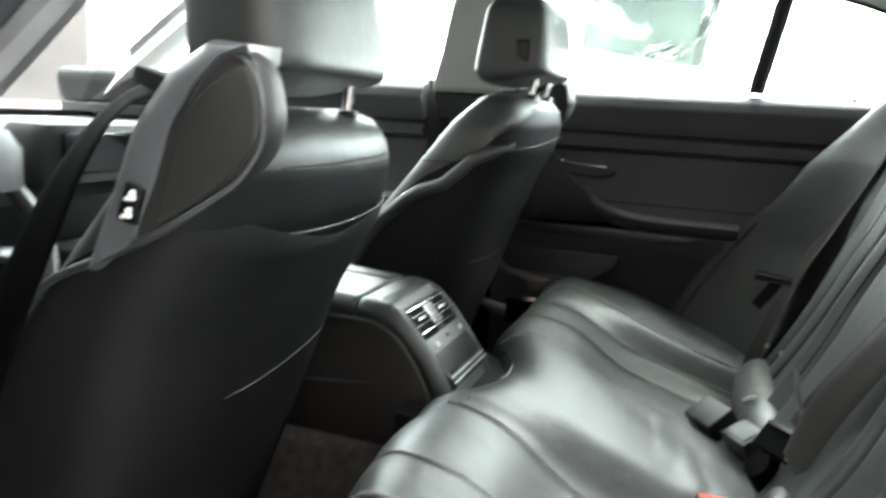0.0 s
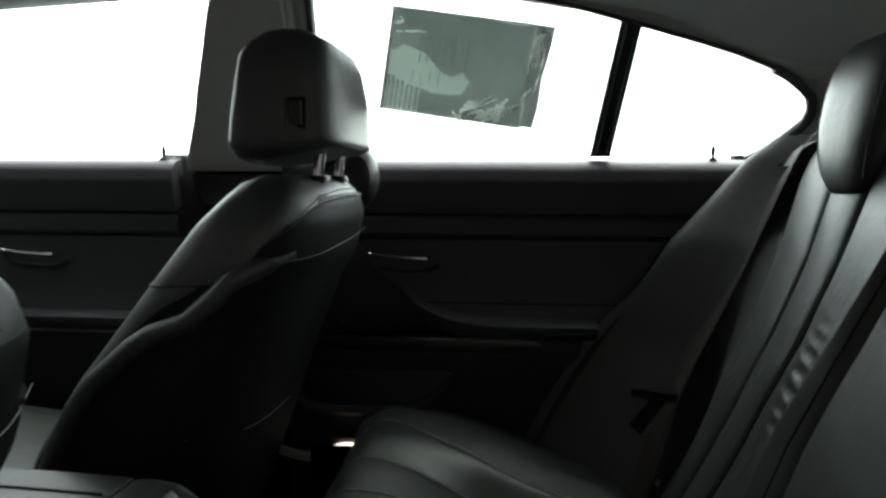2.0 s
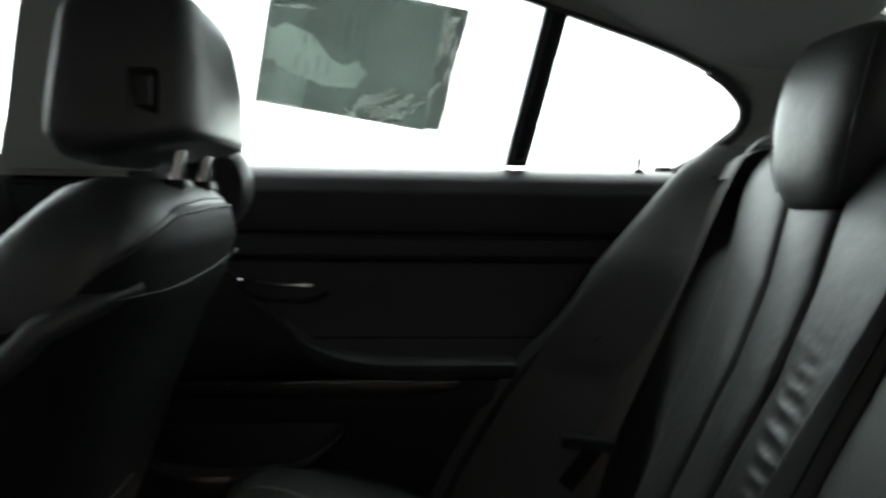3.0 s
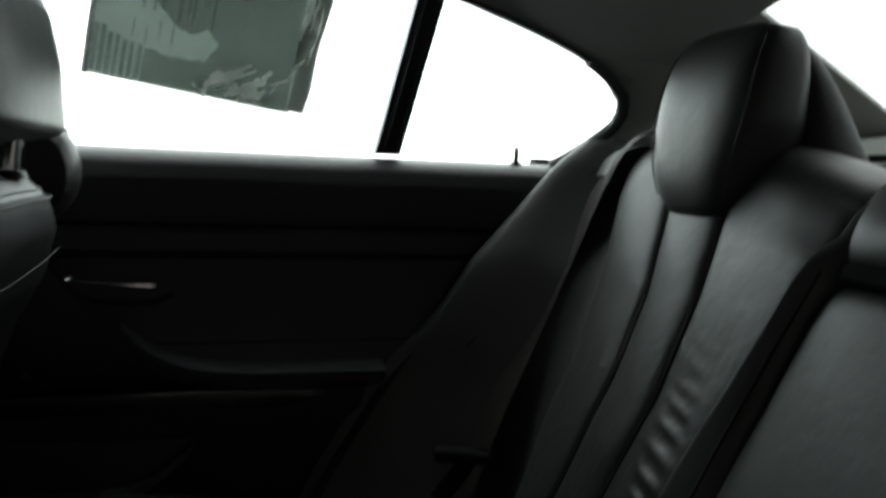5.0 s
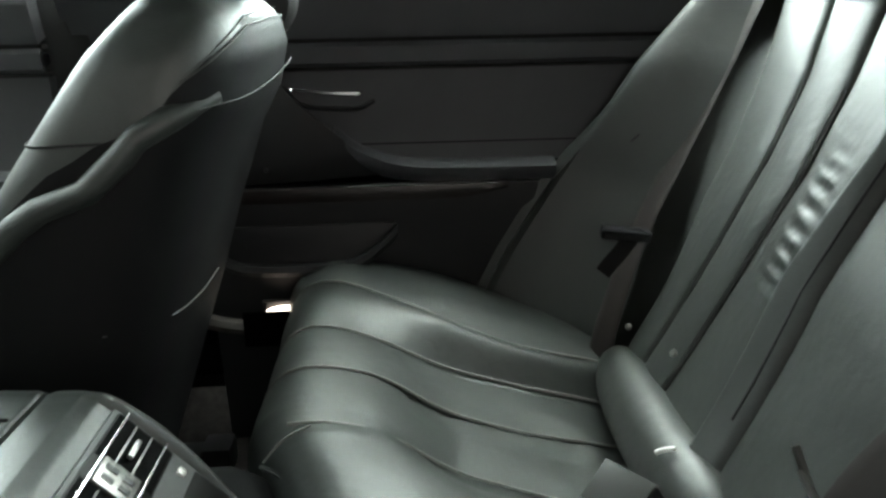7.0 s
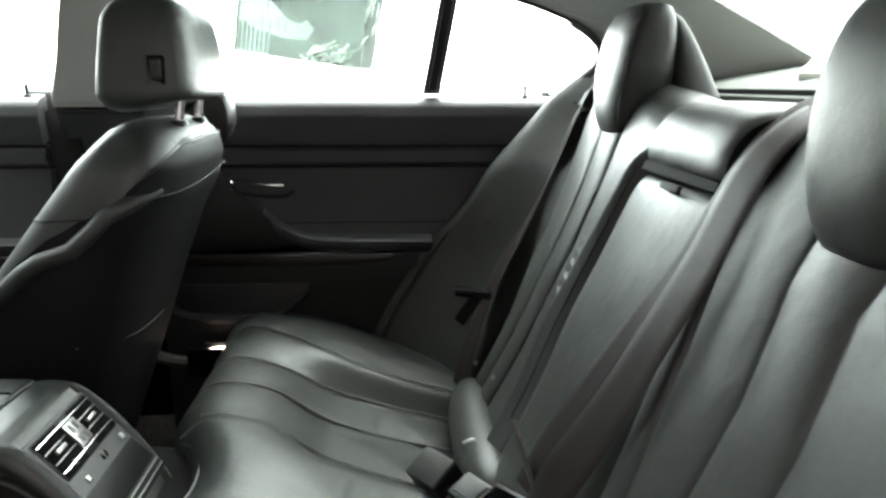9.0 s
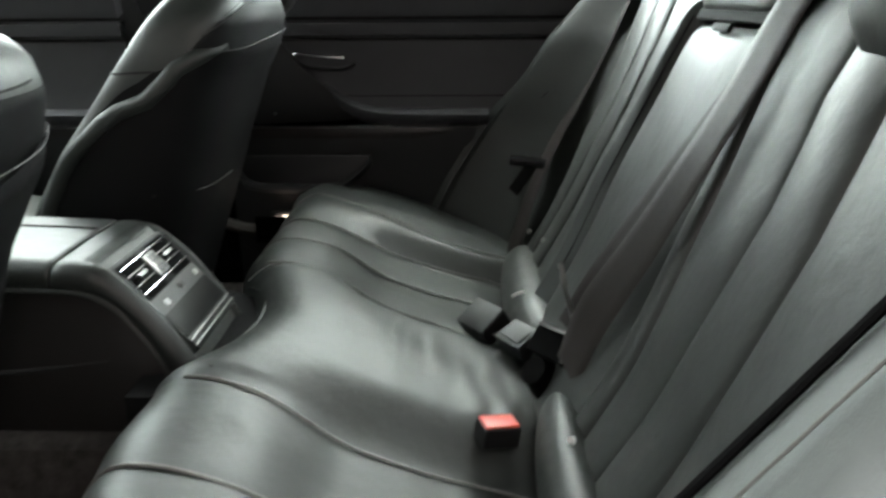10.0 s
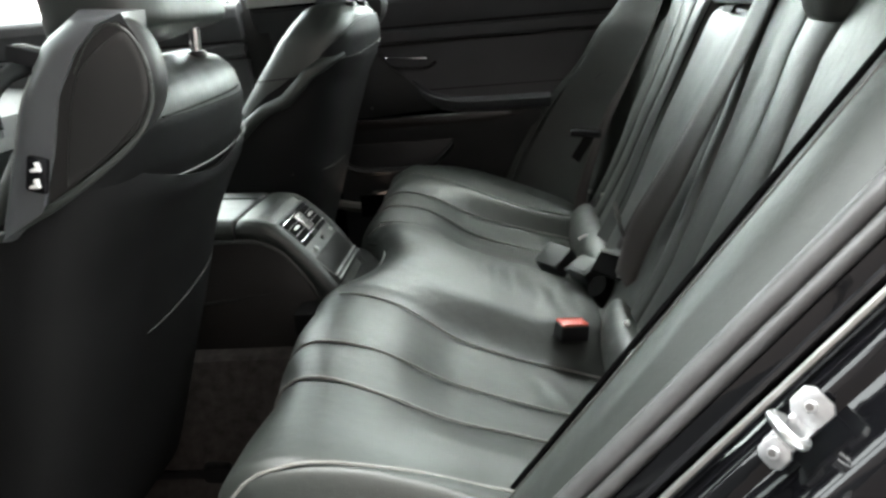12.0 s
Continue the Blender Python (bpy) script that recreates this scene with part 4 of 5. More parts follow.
def bench():
    bn = BENCH

    def left_x(y, x):
        # the cushion's front edge draws back towards the left door
        k = max(0.0, min(1.0, (-y - 0.28) / 0.30))
        return 0.030 * k * k * (3 - 2 * k) * max(0.0, 1 - max(0.0, x - 0.07) / 0.30)

    def strip_panel(name, ya, yb, puff, drop, lab="", crease=0.0, seed=0, m=LEATHER):
        def f(u, v):
            k = v * 80
            i = min(int(k), 79)
            p = CUSH[i] + (CUSH[i + 1] - CUSH[i]) * (k - i)
            q = CUSH[i + 1] - CUSH[i]
            t = Vector(q).normalized()
            nrm = Vector((-t.z, 0, t.x))
            y = ya(p[0]) + (yb(p[0]) - ya(p[0])) * u
            w = min(u, 1 - u) * abs(yb(p[0]) - ya(p[0]))
            h = puff * (1 - (2 * u - 1) ** 2)
            h += drop(y, p[0])
            rear = max(0, (p[0] - 0.38) / 0.2)
            h += crease * rear * 0.006 * math.sin(p[0] * 95 + 6 * noise.noise((p[0] * 8, y * 8, seed)) + y * 14) * max(0, noise.noise((p[0] * 5, y * 9, seed + 3)) + 0.35)
            h += 0.0025 * noise.noise((p[0] * 11, y * 11, seed + 9))
            if name == "centre_panel":
                # a few soft folds across the cushion, ahead of the buckles
                for xk, yk, wk, dk in ((0.325, 0.045, 0.060, 0.5), (0.352, 0.020, 0.065, 0.8), (0.384, 0.030, 0.070, 1.0), (0.430, -0.030, 0.060, 0.9), (0.468, 0.010, 0.075, 0.8), (0.505, -0.05, 0.10, 0.6)):
                    xc = xk + 0.5 * (y - yk) ** 2 / 0.07 * 0.1 + 0.010 * noise.noise((y * 14, xk * 40, 2))
                    h += 0.0013 * dk * math.exp(-((y - yk) / wk) ** 2) * (math.exp(-((p[0] - xc - 0.012) / 0.011) ** 2) - 1.2 * math.exp(-((p[0] - xc) / 0.006) ** 2))
            # dip in front for the console tray
            dipx = 0.078 * max(0, 1 - ((y - 0.02) / 0.205) ** 2) ** 1.25 * max(0, 1 - max(0, p[0] - 0.07) / 0.30)
            dz_ = -0.022 * max(0, 1 - (y / 0.170) ** 2) * max(0, 1 - max(0, p[0] - 0.10) / 0.25)
            return (p[0] + nrm.x * h + dipx + left_x(y, p[0]), y, p[2] + nrm.z * h + dz_)
        part(name, sheet(f, 110 if name == "centre_panel" else 26, 120, 0.018, (-0.3, 0, 1)), m, bn, lab)

    def seam(k, S):
        return lambda x: S * lerp(x, SEAM_X, SEAMS[S][k])

    def ease(v):
        v = max(0.0, min(1.0, v))
        return v * v * (3 - 2 * v)

    def shape(y, x):
        a, S = abs(y), 1 if y > 0 else -1
        s1, s3, s4 = (lerp(x, SEAM_X, SEAMS[S][k]) for k in (1, 3, 4))
        rise = ease((a - s3 + 0.01) / max(s4 - s3, 0.03))
        bol = (0.040 if y > 0 else 0.028) * rise * ((0.12 if y > 0 else 0.35) + (0.88 if y > 0 else 0.65) * max(0.0, min(1.0, (x - 0.10) / 0.20)))
        # the centre stands like a low block; its flanks fall to the hollowed seats
        sunk = ease((x - 0.20) / 0.13) * lerp(a, [0.30, 0.47, 0.56], [1.0, 0.45, 0.0])
        hollow = -0.030 * sunk * ease((a - 0.105) / (s1 - 0.105)) - 0.004 * math.exp(-((a - 0.40) / 0.11) ** 2) * max(0, min(1, (x - 0.12) / 0.15))
        mid = 0.010 * math.exp(-(a / 0.16) ** 4)
        edge = -55.0 * max(0, a - 0.668) ** 2
        return bol + hollow + mid + edge
    strip_panel("centre_panel", seam(1, -1), seam(1, 1), 0.006, shape, "smooth centre panel", 0.8, 1)
    for S in (-1, 1):
        strip_panel("inner_flute", seam(1, S), seam(2, S), 0.0026, shape, "", 0.5, 2 + S)
        strip_panel("middle_flute", seam(2, S), seam(3, S), 0.0026, shape, "", 0.5, 5 + S)
        strip_panel("outer_flute", seam(3, S), seam(4, S), 0.0030, shape, "", 0.4, 8 + S)
        strip_panel("side_bolster", seam(4, S), seam(5, S), 0.008, shape, "", 0.0, 11 + S)
        for k in (1, 2, 3, 4):
            pts = []
            for i in range(12, 79, 2):
                x, z = CUSH[i][0], CUSH[i][2]
                y = seam(k, S)(x)
                if k == 1 and x < 0.12:
                    continue
                pts.append((x + left_x(y, x), y, z + shape(y, x) + 0.0020))
            part("seam_piping", tube(pts, 0.0019, 6), PIPING, bn)
    for S in (-1, 1):
        part("stitch_line", tube([(0.150, S * 0.182, 0.368), (0.125, S * 0.160, 0.366), (0.105, S * 0.140, 0.352)], 0.0015, 5, 12), THREAD, bn)
    b = extrude_poly([(0.115, -0.68, 0.02), (0.115, -0.68, 0.20), (0.16, -0.68, 0.305), (0.58, -0.68, 0.17), (0.62, -0.68, 0.02)], (0, 1.36, 0), 0.01)
    part("bench_core", b, DARK, bn)


bench()


def back_path(top_z, lean_top):
    return curve([(0.640, 0, 0.165), (0.585, 0, 0.195), (0.563, 0, 0.235), (0.568, 0, 0.275), (0.592, 0, 0.318), (0.640, 0, 0.41), (0.70, 0, 0.553), (0.760, 0, 0.695), (0.800, 0, 0.79), (0.822, 0, top_z - 0.025), (0.850, 0, top_z), (0.900, 0, top_z + 0.002), (0.985, 0, top_z - lean_top)], 101)


BACK_SEAT = back_path(0.868, 0.03)
BACK_FINE = curve(BACK_SEAT, 401)
BACK_MID = back_path(0.832, 0.012)


def backrest():
    bk = BENCH
    # seams |y| against height
    ZS = [0.16, 0.30, 0.40, 0.50, 0.60, 0.70, 0.80, 0.90]
    Y = {0: [0.148, 0.148, 0.158, 0.166, 0.158, 0.146, 0.128, 0.124],
         1: [0.198, 0.200, 0.212, 0.219, 0.200, 0.174, 0.156, 0.150],
         2: [0.328, 0.328, 0.325, 0.313, 0.298, 0.302, 0.322, 0.335],
         3: [0.408, 0.408, 0.406, 0.396, 0.387, 0.395, 0.430, 0.440],
         4: [0.470, 0.472, 0.480, 0.492, 0.500, 0.515, 0.560, 0.590]}

    near = {0: [0.188, 0.186, 0.182, 0.172, 0.162, 0.148, 0.128, 0.124], 1: [0.236, 0.236, 0.232, 0.218, 0.202, 0.182, 0.158, 0.152], 4: [0.525, 0.530, 0.540, 0.550, 0.560, 0.570, 0.580, 0.590], 2: [0.312, 0.314, 0.316, 0.322, 0.326, 0.310, 0.322, 0.335], 3: [0.410, 0.412, 0.414, 0.418, 0.420, 0.405, 0.430, 0.440]}

    def sm(k, S):
        return lambda z: S * lerp(z, ZS, near[k] if S < 0 and k in near else Y[k])

    def panel(name, ya, yb, puff, path, v0=0.0, v1=1.0, lab="", off=0.0, wrinkle=None, m=LEATHER, nu=24, nv=100, edge=0.005, parent=bk, sink=None, thick=0.018):
        n = len(path) - 1
        top_i = max(range(len(path)), key=lambda j: path[j][2])

        def f(u, v):
            k = (v0 + (v1 - v0) * v) * n
            i = min(int(k), n - 1)
            p = path[i] + (path[i + 1] - path[i]) * (k - i)
            t = Vector(path[i + 1] - path[i]).normalized()
            nrm = Vector((-t.z, 0, t.x))
            zz = min(p[2] if i < top_i else 0.80, 0.80)
            a, b_ = ya(zz), yb(zz)
            y = a + (b_ - a) * u
            w = min(u, 1 - u) * abs(b_ - a)
            h = puff * (1 - (2 * u - 1) ** 2) ** 0.8 - edge * math.exp(-w / 0.004) + off
            if v0 > 0.01 or v1 < 0.99:
                h -= 0.012 * math.exp(-(v if v0 > 0.01 else 9) * (v1 - v0) * 100) + 0.012 * math.exp(-((1 - v) if v1 < 0.99 else 9) * (v1 - v0) * 100)
            if sink:
                h += sink(y, p[2], i)
            if wrinkle:
                h += wrinkle(y, p[2], i)
            h += 0.002 * noise.noise((p[2] * 9, y * 10, puff * 100))
            lower = 0.046 * max(0.0, min(1.0, 1 - (abs(y) - 0.15) / 0.17)) * max(0.0, min(1.0, (p[2] - 0.76) / 0.09)) if path is not BACK_MID else 0.0
            return (p[0] + nrm.x * h, y, p[2] + nrm.z * h - lower)
        return part(name, sheet(f, nu, nv, thick, (-1, 0, 0.4)), m, parent, lab)

    def puckers(y, z, i):
        if i > 280:
            return 0
        a = abs(y)
        g = math.exp(-((z - 0.550) / 0.070) ** 2) * math.exp(-((a - 0.250) / 0.018) ** 2)
        g2 = math.exp(-((z - 0.55) / 0.14) ** 2)
        fold = math.sin((z - 0.15 * (a - .25)) * 285 + 2.0 * noise.noise((z * 14, y * 10, 7)))
        return 0.0024 * g * max(-0.6, fold) * (1 if y > 0 else 0) + (1.0 if y > 0 else 0.05) * g2 * (0.0014 * noise.noise((z * 18, y * 30, 2)) + 0.0013 * abs(noise.noise((z * 60 + y * 40, y * 80, 5))))

    def ridge(y, z, i):
        """The bolster climbs from the armrest to a crest and drops steeply to the panel."""
        z = min(z if i < 75 else 0.80, 0.80)
        a, b_ = lerp(z, ZS, Y[0]), lerp(z, ZS, Y[1])
        k = max(0.0, min(1.0, (y - a) / (b_ - a)))
        g = (k / 0.72) ** 0.85 if k < 0.72 else 1 - 0.75 * ((k - 0.72) / 0.28) ** 2
        return 0.018 * g * max(0.25, min(1.0, (0.86 - z) / 0.12))

    for S in (-1, 1):
        if S > 0:
            panel("inboard_bolster", sm(0, S), sm(1, S), 0.003, BACK_SEAT, thick=0.055, sink=ridge, lab="raised piped inner bolster")
        else:
            panel("inboard_bolster", sm(0, S), sm(1, S), 0.008, BACK_SEAT, thick=0.055, lab="raised piped inner bolster")
        panel("inner_panel", sm(1, S), sm(2, S), 0.003 if S > 0 else 0.007, BACK_FINE, wrinkle=puckers, nu=36, nv=280, edge=0.008 if S > 0 else 0.0012)
        panel("centre_flute", sm(2, S), sm(3, S), 0.006 if S > 0 else 0.009, BACK_FINE, wrinkle=puckers, nu=36, nv=240, edge=0.008 if S > 0 else 0.0012)
        panel("outer_flute", sm(3, S), sm(4, S), 0.007 if S > 0 else 0.008, BACK_FINE, wrinkle=puckers, nu=36, nv=240, edge=0.008 if S > 0 else 0.0012)
        for k in (2, 3) if S > 0 else ():
            pts = []
            for i in range(14, 66, 2):
                p = BACK_SEAT[i]
                pts.append((p[0] + 0.0005, sm(k, S)(p[2]), p[2] - 0.001))
            part("seam_line", tube(pts, 0.0022 if S > 0 else 0.0014, 5), DARK, bk)
            for d in (-0.004, 0.004):
                part("stitch_line", tube([(x - 0.003, y + d, z) for x, y, z in pts], 0.0008, 5), THREAD, bk)
        # side bolster: a wedge that stands forward along the door opening

        def roll_(z):
            return max(0.0, min(1.0, (z - 0.52) / 0.18))

        def wedge(u, v, S=S):
            z = 0.14 + 0.74 * v
            xo = lerp(z, [0.14, 0.30, 0.396, 0.559, 0.703, 0.80, 0.843, 0.88], [0.325, 0.365, 0.412, 0.511, 0.627, 0.712, 0.751, 0.80])
            xi = lerp(z, [0.14, 0.235, 0.275, 0.41, 0.695, 0.79, 0.86, 0.88], [0.62, 0.575, 0.575, 0.645, 0.765, 0.806, 0.845, 0.87])
            xi += 0.012 if S < 0 else 0.030
            yi, yo = lerp(z, ZS, near[4] if S < 0 else Y[4]) - 0.014, lerp(z, [0.14, 0.5, 0.88], [0.672, 0.672, 0.668])
            if u < 0.8:
                k = u / 0.8
                y = yi + (yo - yi) * k ** 0.9
                x = xi + (xo - xi) * k ** (2.3 - 0.6 * max(0.0, min(1.0, (z - 0.60) / 0.14)))
                x -= 0.006 * math.sin(math.pi * k)
                if S > 0:      # the outer edge rolls over towards the window, more so at the top
                    x += roll_(z) * (xi + (xo - xi) * k ** 2.2 * (1 - 0.5 * max(0.0, (k - 0.65) / 0.35) ** 2) / 0.60 - x)
            else:
                k = (u - 0.8) / 0.2
                y = yo + 0.016 * math.sin(k * math.pi / 2)
                x = (xo if S < 0 else xo + (xi - xo) * 0.1667 * roll_(z)) + 0.10 * k ** 1.5
            if S < 0:
                xc = 0.501 + (z - 0.435) * 0.773 - 0.10 * max(0, z - 0.80)
                x2 = 0.470 + (z - 0.376) * 0.815
                if u < 0.55:
                    k = u / 0.55
                    y = yi + (0.632 - yi) * k
                    x = xi + 0.02 + (xc - xi - 0.02) * k ** 1.1
                else:
                    k = (u - 0.55) / 0.45
                    y = 0.632 + 0.090 * k
                    x = xc + (x2 - xc) * k - 0.010 * math.sin(math.pi * k)
            return (x + 0.002 * noise.noise((z * 8, y * 8, S)), S * y, z)
        part("side_bolster", sheet(wedge, 36, 50, 0.02, (-1, -S * 0.6, 0.3)), LEATHER, bk, "broad side bolster")
        if S > 0:
            for pts in (((0.619, 0.626, 0.580), (0.651, 0.623, 0.606), (0.696, 0.607, 0.624)), ((0.737, 0.655, 0.785), (0.765, 0.651, 0.811), (0.803, 0.628, 0.833))):
                part("bolster_seam", tube([(x - 0.004, y - 0.004, z) for x, y, z in pts], 0.0013, 5, 14), DARK, bk)
        part("shoulder_cap", sheet((lambda u, v, S=S: (0.800 + 0.20 * v, S * (0.585 + 0.095 * (u if S > 0 else 1 - u)), 0.878 - 0.05 * math.exp(-v * 9) - 0.03 * v ** 2 - 0.02 * (abs(u - (0 if S > 0 else 1))) ** 3)), 12, 14, 0.02), LEATHER, bk)
        if S < 0:
            # black tube painted for the shade between side bolster and backrest
            part("bolster_dark_line", tube([(0.499 + (z - 0.435) * 0.773 - 0.10 * max(0, z - 0.80), -0.627, z) for z in np.linspace(0.24, 0.86, 26)], 0.0034, 8), BLACK_IN, bk, "black line painting the shaded gap beside the bolster")
            part("bolster_stitch", tube([(0.484 + (z - 0.435) * 0.785 - 0.10 * max(0, z - 0.80) , -0.668, z) for z in np.linspace(0.25, 0.86, 24)], 0.0012, 6), THREAD, bk)
    for S in (-1, 1):
        rr = []
        for k in np.linspace(0, 1, 40):
            y = 0.072 + 0.43 * k if S > 0 else 0.095 + 0.42 * k
            g = (1 - abs(2 * k - 1) ** 4) ** 0.5
            sq = 1 - 0.015 * math.exp(-((y - 0.185) / 0.006) ** 2)
            rx, rz = (0.044, 0.054) if S > 0 else (0.034, 0.056)
            rr.append([(0.574 + rx * sq * (0.25 + .75 * g) * math.cos(t) - 0.010 * math.sin(k * 3), S * y, 0.262 + rz * sq * (0.25 + .75 * g) * math.sin(t)) for t in np.linspace(0, 2 * math.pi, 24, endpoint=False)])
        part("lower_roll", rings_bm(rr), LEATHER, bk, "padded roll above the cushion")
    pts = []
    for p in BACK_SEAT[26:72:2]:
        y0, y1 = lerp(min(p[2], 0.80), ZS, Y[0]), lerp(min(p[2], 0.80), ZS, Y[1])
        y = y0 + 0.26 * (y1 - y0)
        h = ridge(y, p[2], 0) + 0.0025
        pts.append((p[0] - 0.92 * h, y, p[2] + 0.39 * h))
    part("bolster_dark_line", tube(pts, 0.0016, 6), DARK, bk, "dark seam along the bolster")
    part("roll_tag", tube([(0.532, 0.192, 0.306), (0.540, 0.186, 0.3135), (0.549, 0.180, 0.318)], 0.0028, 8, 10), WHITE_P, bk, "bright bent tag")
    # centre: armrest in its recess, and the rolled cap above
    zc = 0.752
    n = len(BACK_MID) - 1
    iv = next(i for i, p in enumerate(BACK_MID) if p[2] > zc) / n
    panel("armrest", lambda z: -lerp(z, ZS, near[0]) + 0.003, lambda z: lerp(z, ZS, Y[0]) - 0.003, 0.010, BACK_MID, 0.02, iv - 0.012, "folded-up centre armrest", off=0.004)
    roll = curve([(0.792, 0, 0.757), (0.777, 0, 0.764), (0.776, 0, 0.786), (0.788, 0, 0.812), (0.808, 0, 0.832), (0.842, 0, 0.844), (0.90, 0, 0.846), (0.985, 0, 0.840)], 61)

    def cap(u, v):
        k = v * 60
        i = min(int(k), 59)
        p = roll[i] + (roll[i + 1] - roll[i]) * (k - i)
        w = 0.124 + 0.10 * max(0.0, v - 0.25) ** 1.2
        sag = 0.016 * math.exp(-min(u, 1 - u) * 26) + 0.0015 * noise.noise((u * 5, v * 5, 3))
        return (p[0] + 0.5 * sag * (1 - v), w * (2 * u - 1), p[2] - sag * v)
    part("centre_cap", sheet(cap, 40, 50, 0.025, (-1, 0, 1)), LEATHER, bk, "rolled leather cap")
    # near-black bar paints the shade between cap and armrest
    part("armrest_gap_shade", box((0.022, 0.246, 0.016), (0.784, 0, zc + 0.002), 0.002, 1, Euler((0, 0.40, 0)).to_matrix()), BLACK_IN, bk, "black bar painting the shade of the gap above the armrest")
    part("pull_tab", box((0.006, 0.060, 0.010), (0.7640, -0.012, zc - 0.008), 0.002, 2, Euler((0, 0.40, 0)).to_matrix()), RUBBER_B, bk, "black pull tab")
    part("back_core", extrude_poly([(0.66, -0.66, 0.12), (0.60, -0.66, 0.22), (0.84, -0.66, 0.80), (0.88, -0.66, 0.835), (1.0, -0.66, 0.80), (1.0, -0.66, 0.12)], (0, 1.32, 0), 0.01), DARK, bk)


backrest()


def rear_headrest(S, dz=0.0):
    h = thing("rear_headrest", "black leather headrest with dark side panels on the rear backrest", "headrest", "rear headrests")
    cy = 0.372
    rings = []
    for k in np.linspace(0, 1, 30):
        z = 0.782 + 0.213 * k + dz
        g = (1 - abs(2 * k - 1) ** 4) ** 0.45
        w = (0.066 + 0.026 * min(1, k * 2.0)) * (0.55 + 0.45 * g)
        x0 = 0.778 + 0.03 * k ** 2 + 0.02 * (1 - g) - 0.006 * math.sin(k * 3) + dz * 0.42
        x1 = 0.885 - 0.02 * (1 - g)
        cx, hx = (x0 + x1) / 2, (x1 - x0) / 2
        r = []
        for j in range(40):
            t = 2 * math.pi * j / 40
            c, q = math.cos(t), math.sin(t)
            e = 3.4
            r.append((cx + hx * math.copysign(abs(c) ** (2 / e), c), S * cy + w * math.copysign(abs(q) ** (2 / e), q), z))
        rings.append(r)
    part("cushion", rings_bm(rings), LEATHER, h)
    # hump behind that carries it
    rings = []
    for k in np.linspace(0, 1, 20):
        z = 0.80 + 0.180 * k
        g = (1 - k ** 3.5) ** 0.5
        w = 0.128 - 0.050 * k ** 0.8
        x0, x1 = 0.862 + 0.01 * k, 0.885 + 0.090 * (1 - k) ** 0.8
        rings.append([((x0 + x1) / 2 + (x1 - x0) / 2 * math.copysign(abs(math.cos(t)) ** .6, math.cos(t)), S * cy + w * (0.6 + 0.4 * g) * math.copysign(abs(math.sin(t)) ** .6, math.sin(t)), z) for t in np.linspace(0, 2 * math.pi, 36, endpoint=False)])
    part("support_hump", rings_bm(rings), LEATHER, h)
    for q in ((-1, 1) if S > 0 else (-1,)):
        part("stitch_line", tube([(0.7795 + 0.03 * k ** 2 - 0.006 * math.sin(k * 3) + 0.02 * (1 - (1 - abs(2 * k - 1) ** 4) ** 0.45) + dz * 0.42 + 0.010, S * cy + q * (0.066 + 0.026 * min(1, k * 2)) * (0.55 + 0.45 * (1 - abs(2 * k - 1) ** 4) ** 0.45) * 0.93, 0.782 + 0.213 * k + dz) for k in np.linspace(0.12, 0.92, 20)], 0.0012, 5), THREAD, h)


rear_headrest(1)
rear_headrest(-1, -0.05)


def unseen_walls():
    # added out of view to keep the sky off the open door side
    b = box((14.0, 0.25, 8.0), (0.5, -2.75, 3.70), 0.02)
    tagged(part("unseen_wall_near", b, WALL_M), "unseen dark brown wall added to block daylight at the open door", "wall", kind="structure")
    # added out of view to keep low sky out of the windscreen
    b = box((0.25, 7.0, 3.0), (-5.2, 0.9, 1.20), 0.02)
    tagged(part("unseen_wall_front", b, WALL_M), "unseen dark brown wall added to block daylight through the windscreen", "wall", kind="structure")


unseen_walls()


def parcel_shelf():
    p = thing("parcel_shelf", "pale grey parcel shelf under the rear window", "parcel shelf")
    part("shelf_board", sheet(lambda u, v: (0.95 + 0.40 * u, -0.62 + 1.24 * v, 0.850 + 0.085 * u + 0.004 * math.sin(u * 6)), 16, 20, 0.02), SHELF_M, p)
    part("front_gap", box((0.012, 1.1, 0.01), (0.968, 0, 0.856), 0.002), DARK, p)
    for x, y in ((1.10, 0.27), (1.08, 0.0)):
        part("belt_outlet", box((0.16, 0.035, 0.014), (x, y, 0.896), 0.005, 2, Euler((0, -0.21, 0.9)).to_matrix()), WHITE_P, p, "pale belt outlet cover")
    part("side_ledge", box((0.30, 0.12, 0.05), (0.95, 0.665, 0.790), 0.012, 2), SOFT, p, "black quarter trim ledge")
    part("side_ledge", box((0.30, 0.12, 0.05), (0.95, -0.665, 0.790), 0.012, 2), SOFT, p, "black quarter trim ledge")


parcel_shelf()


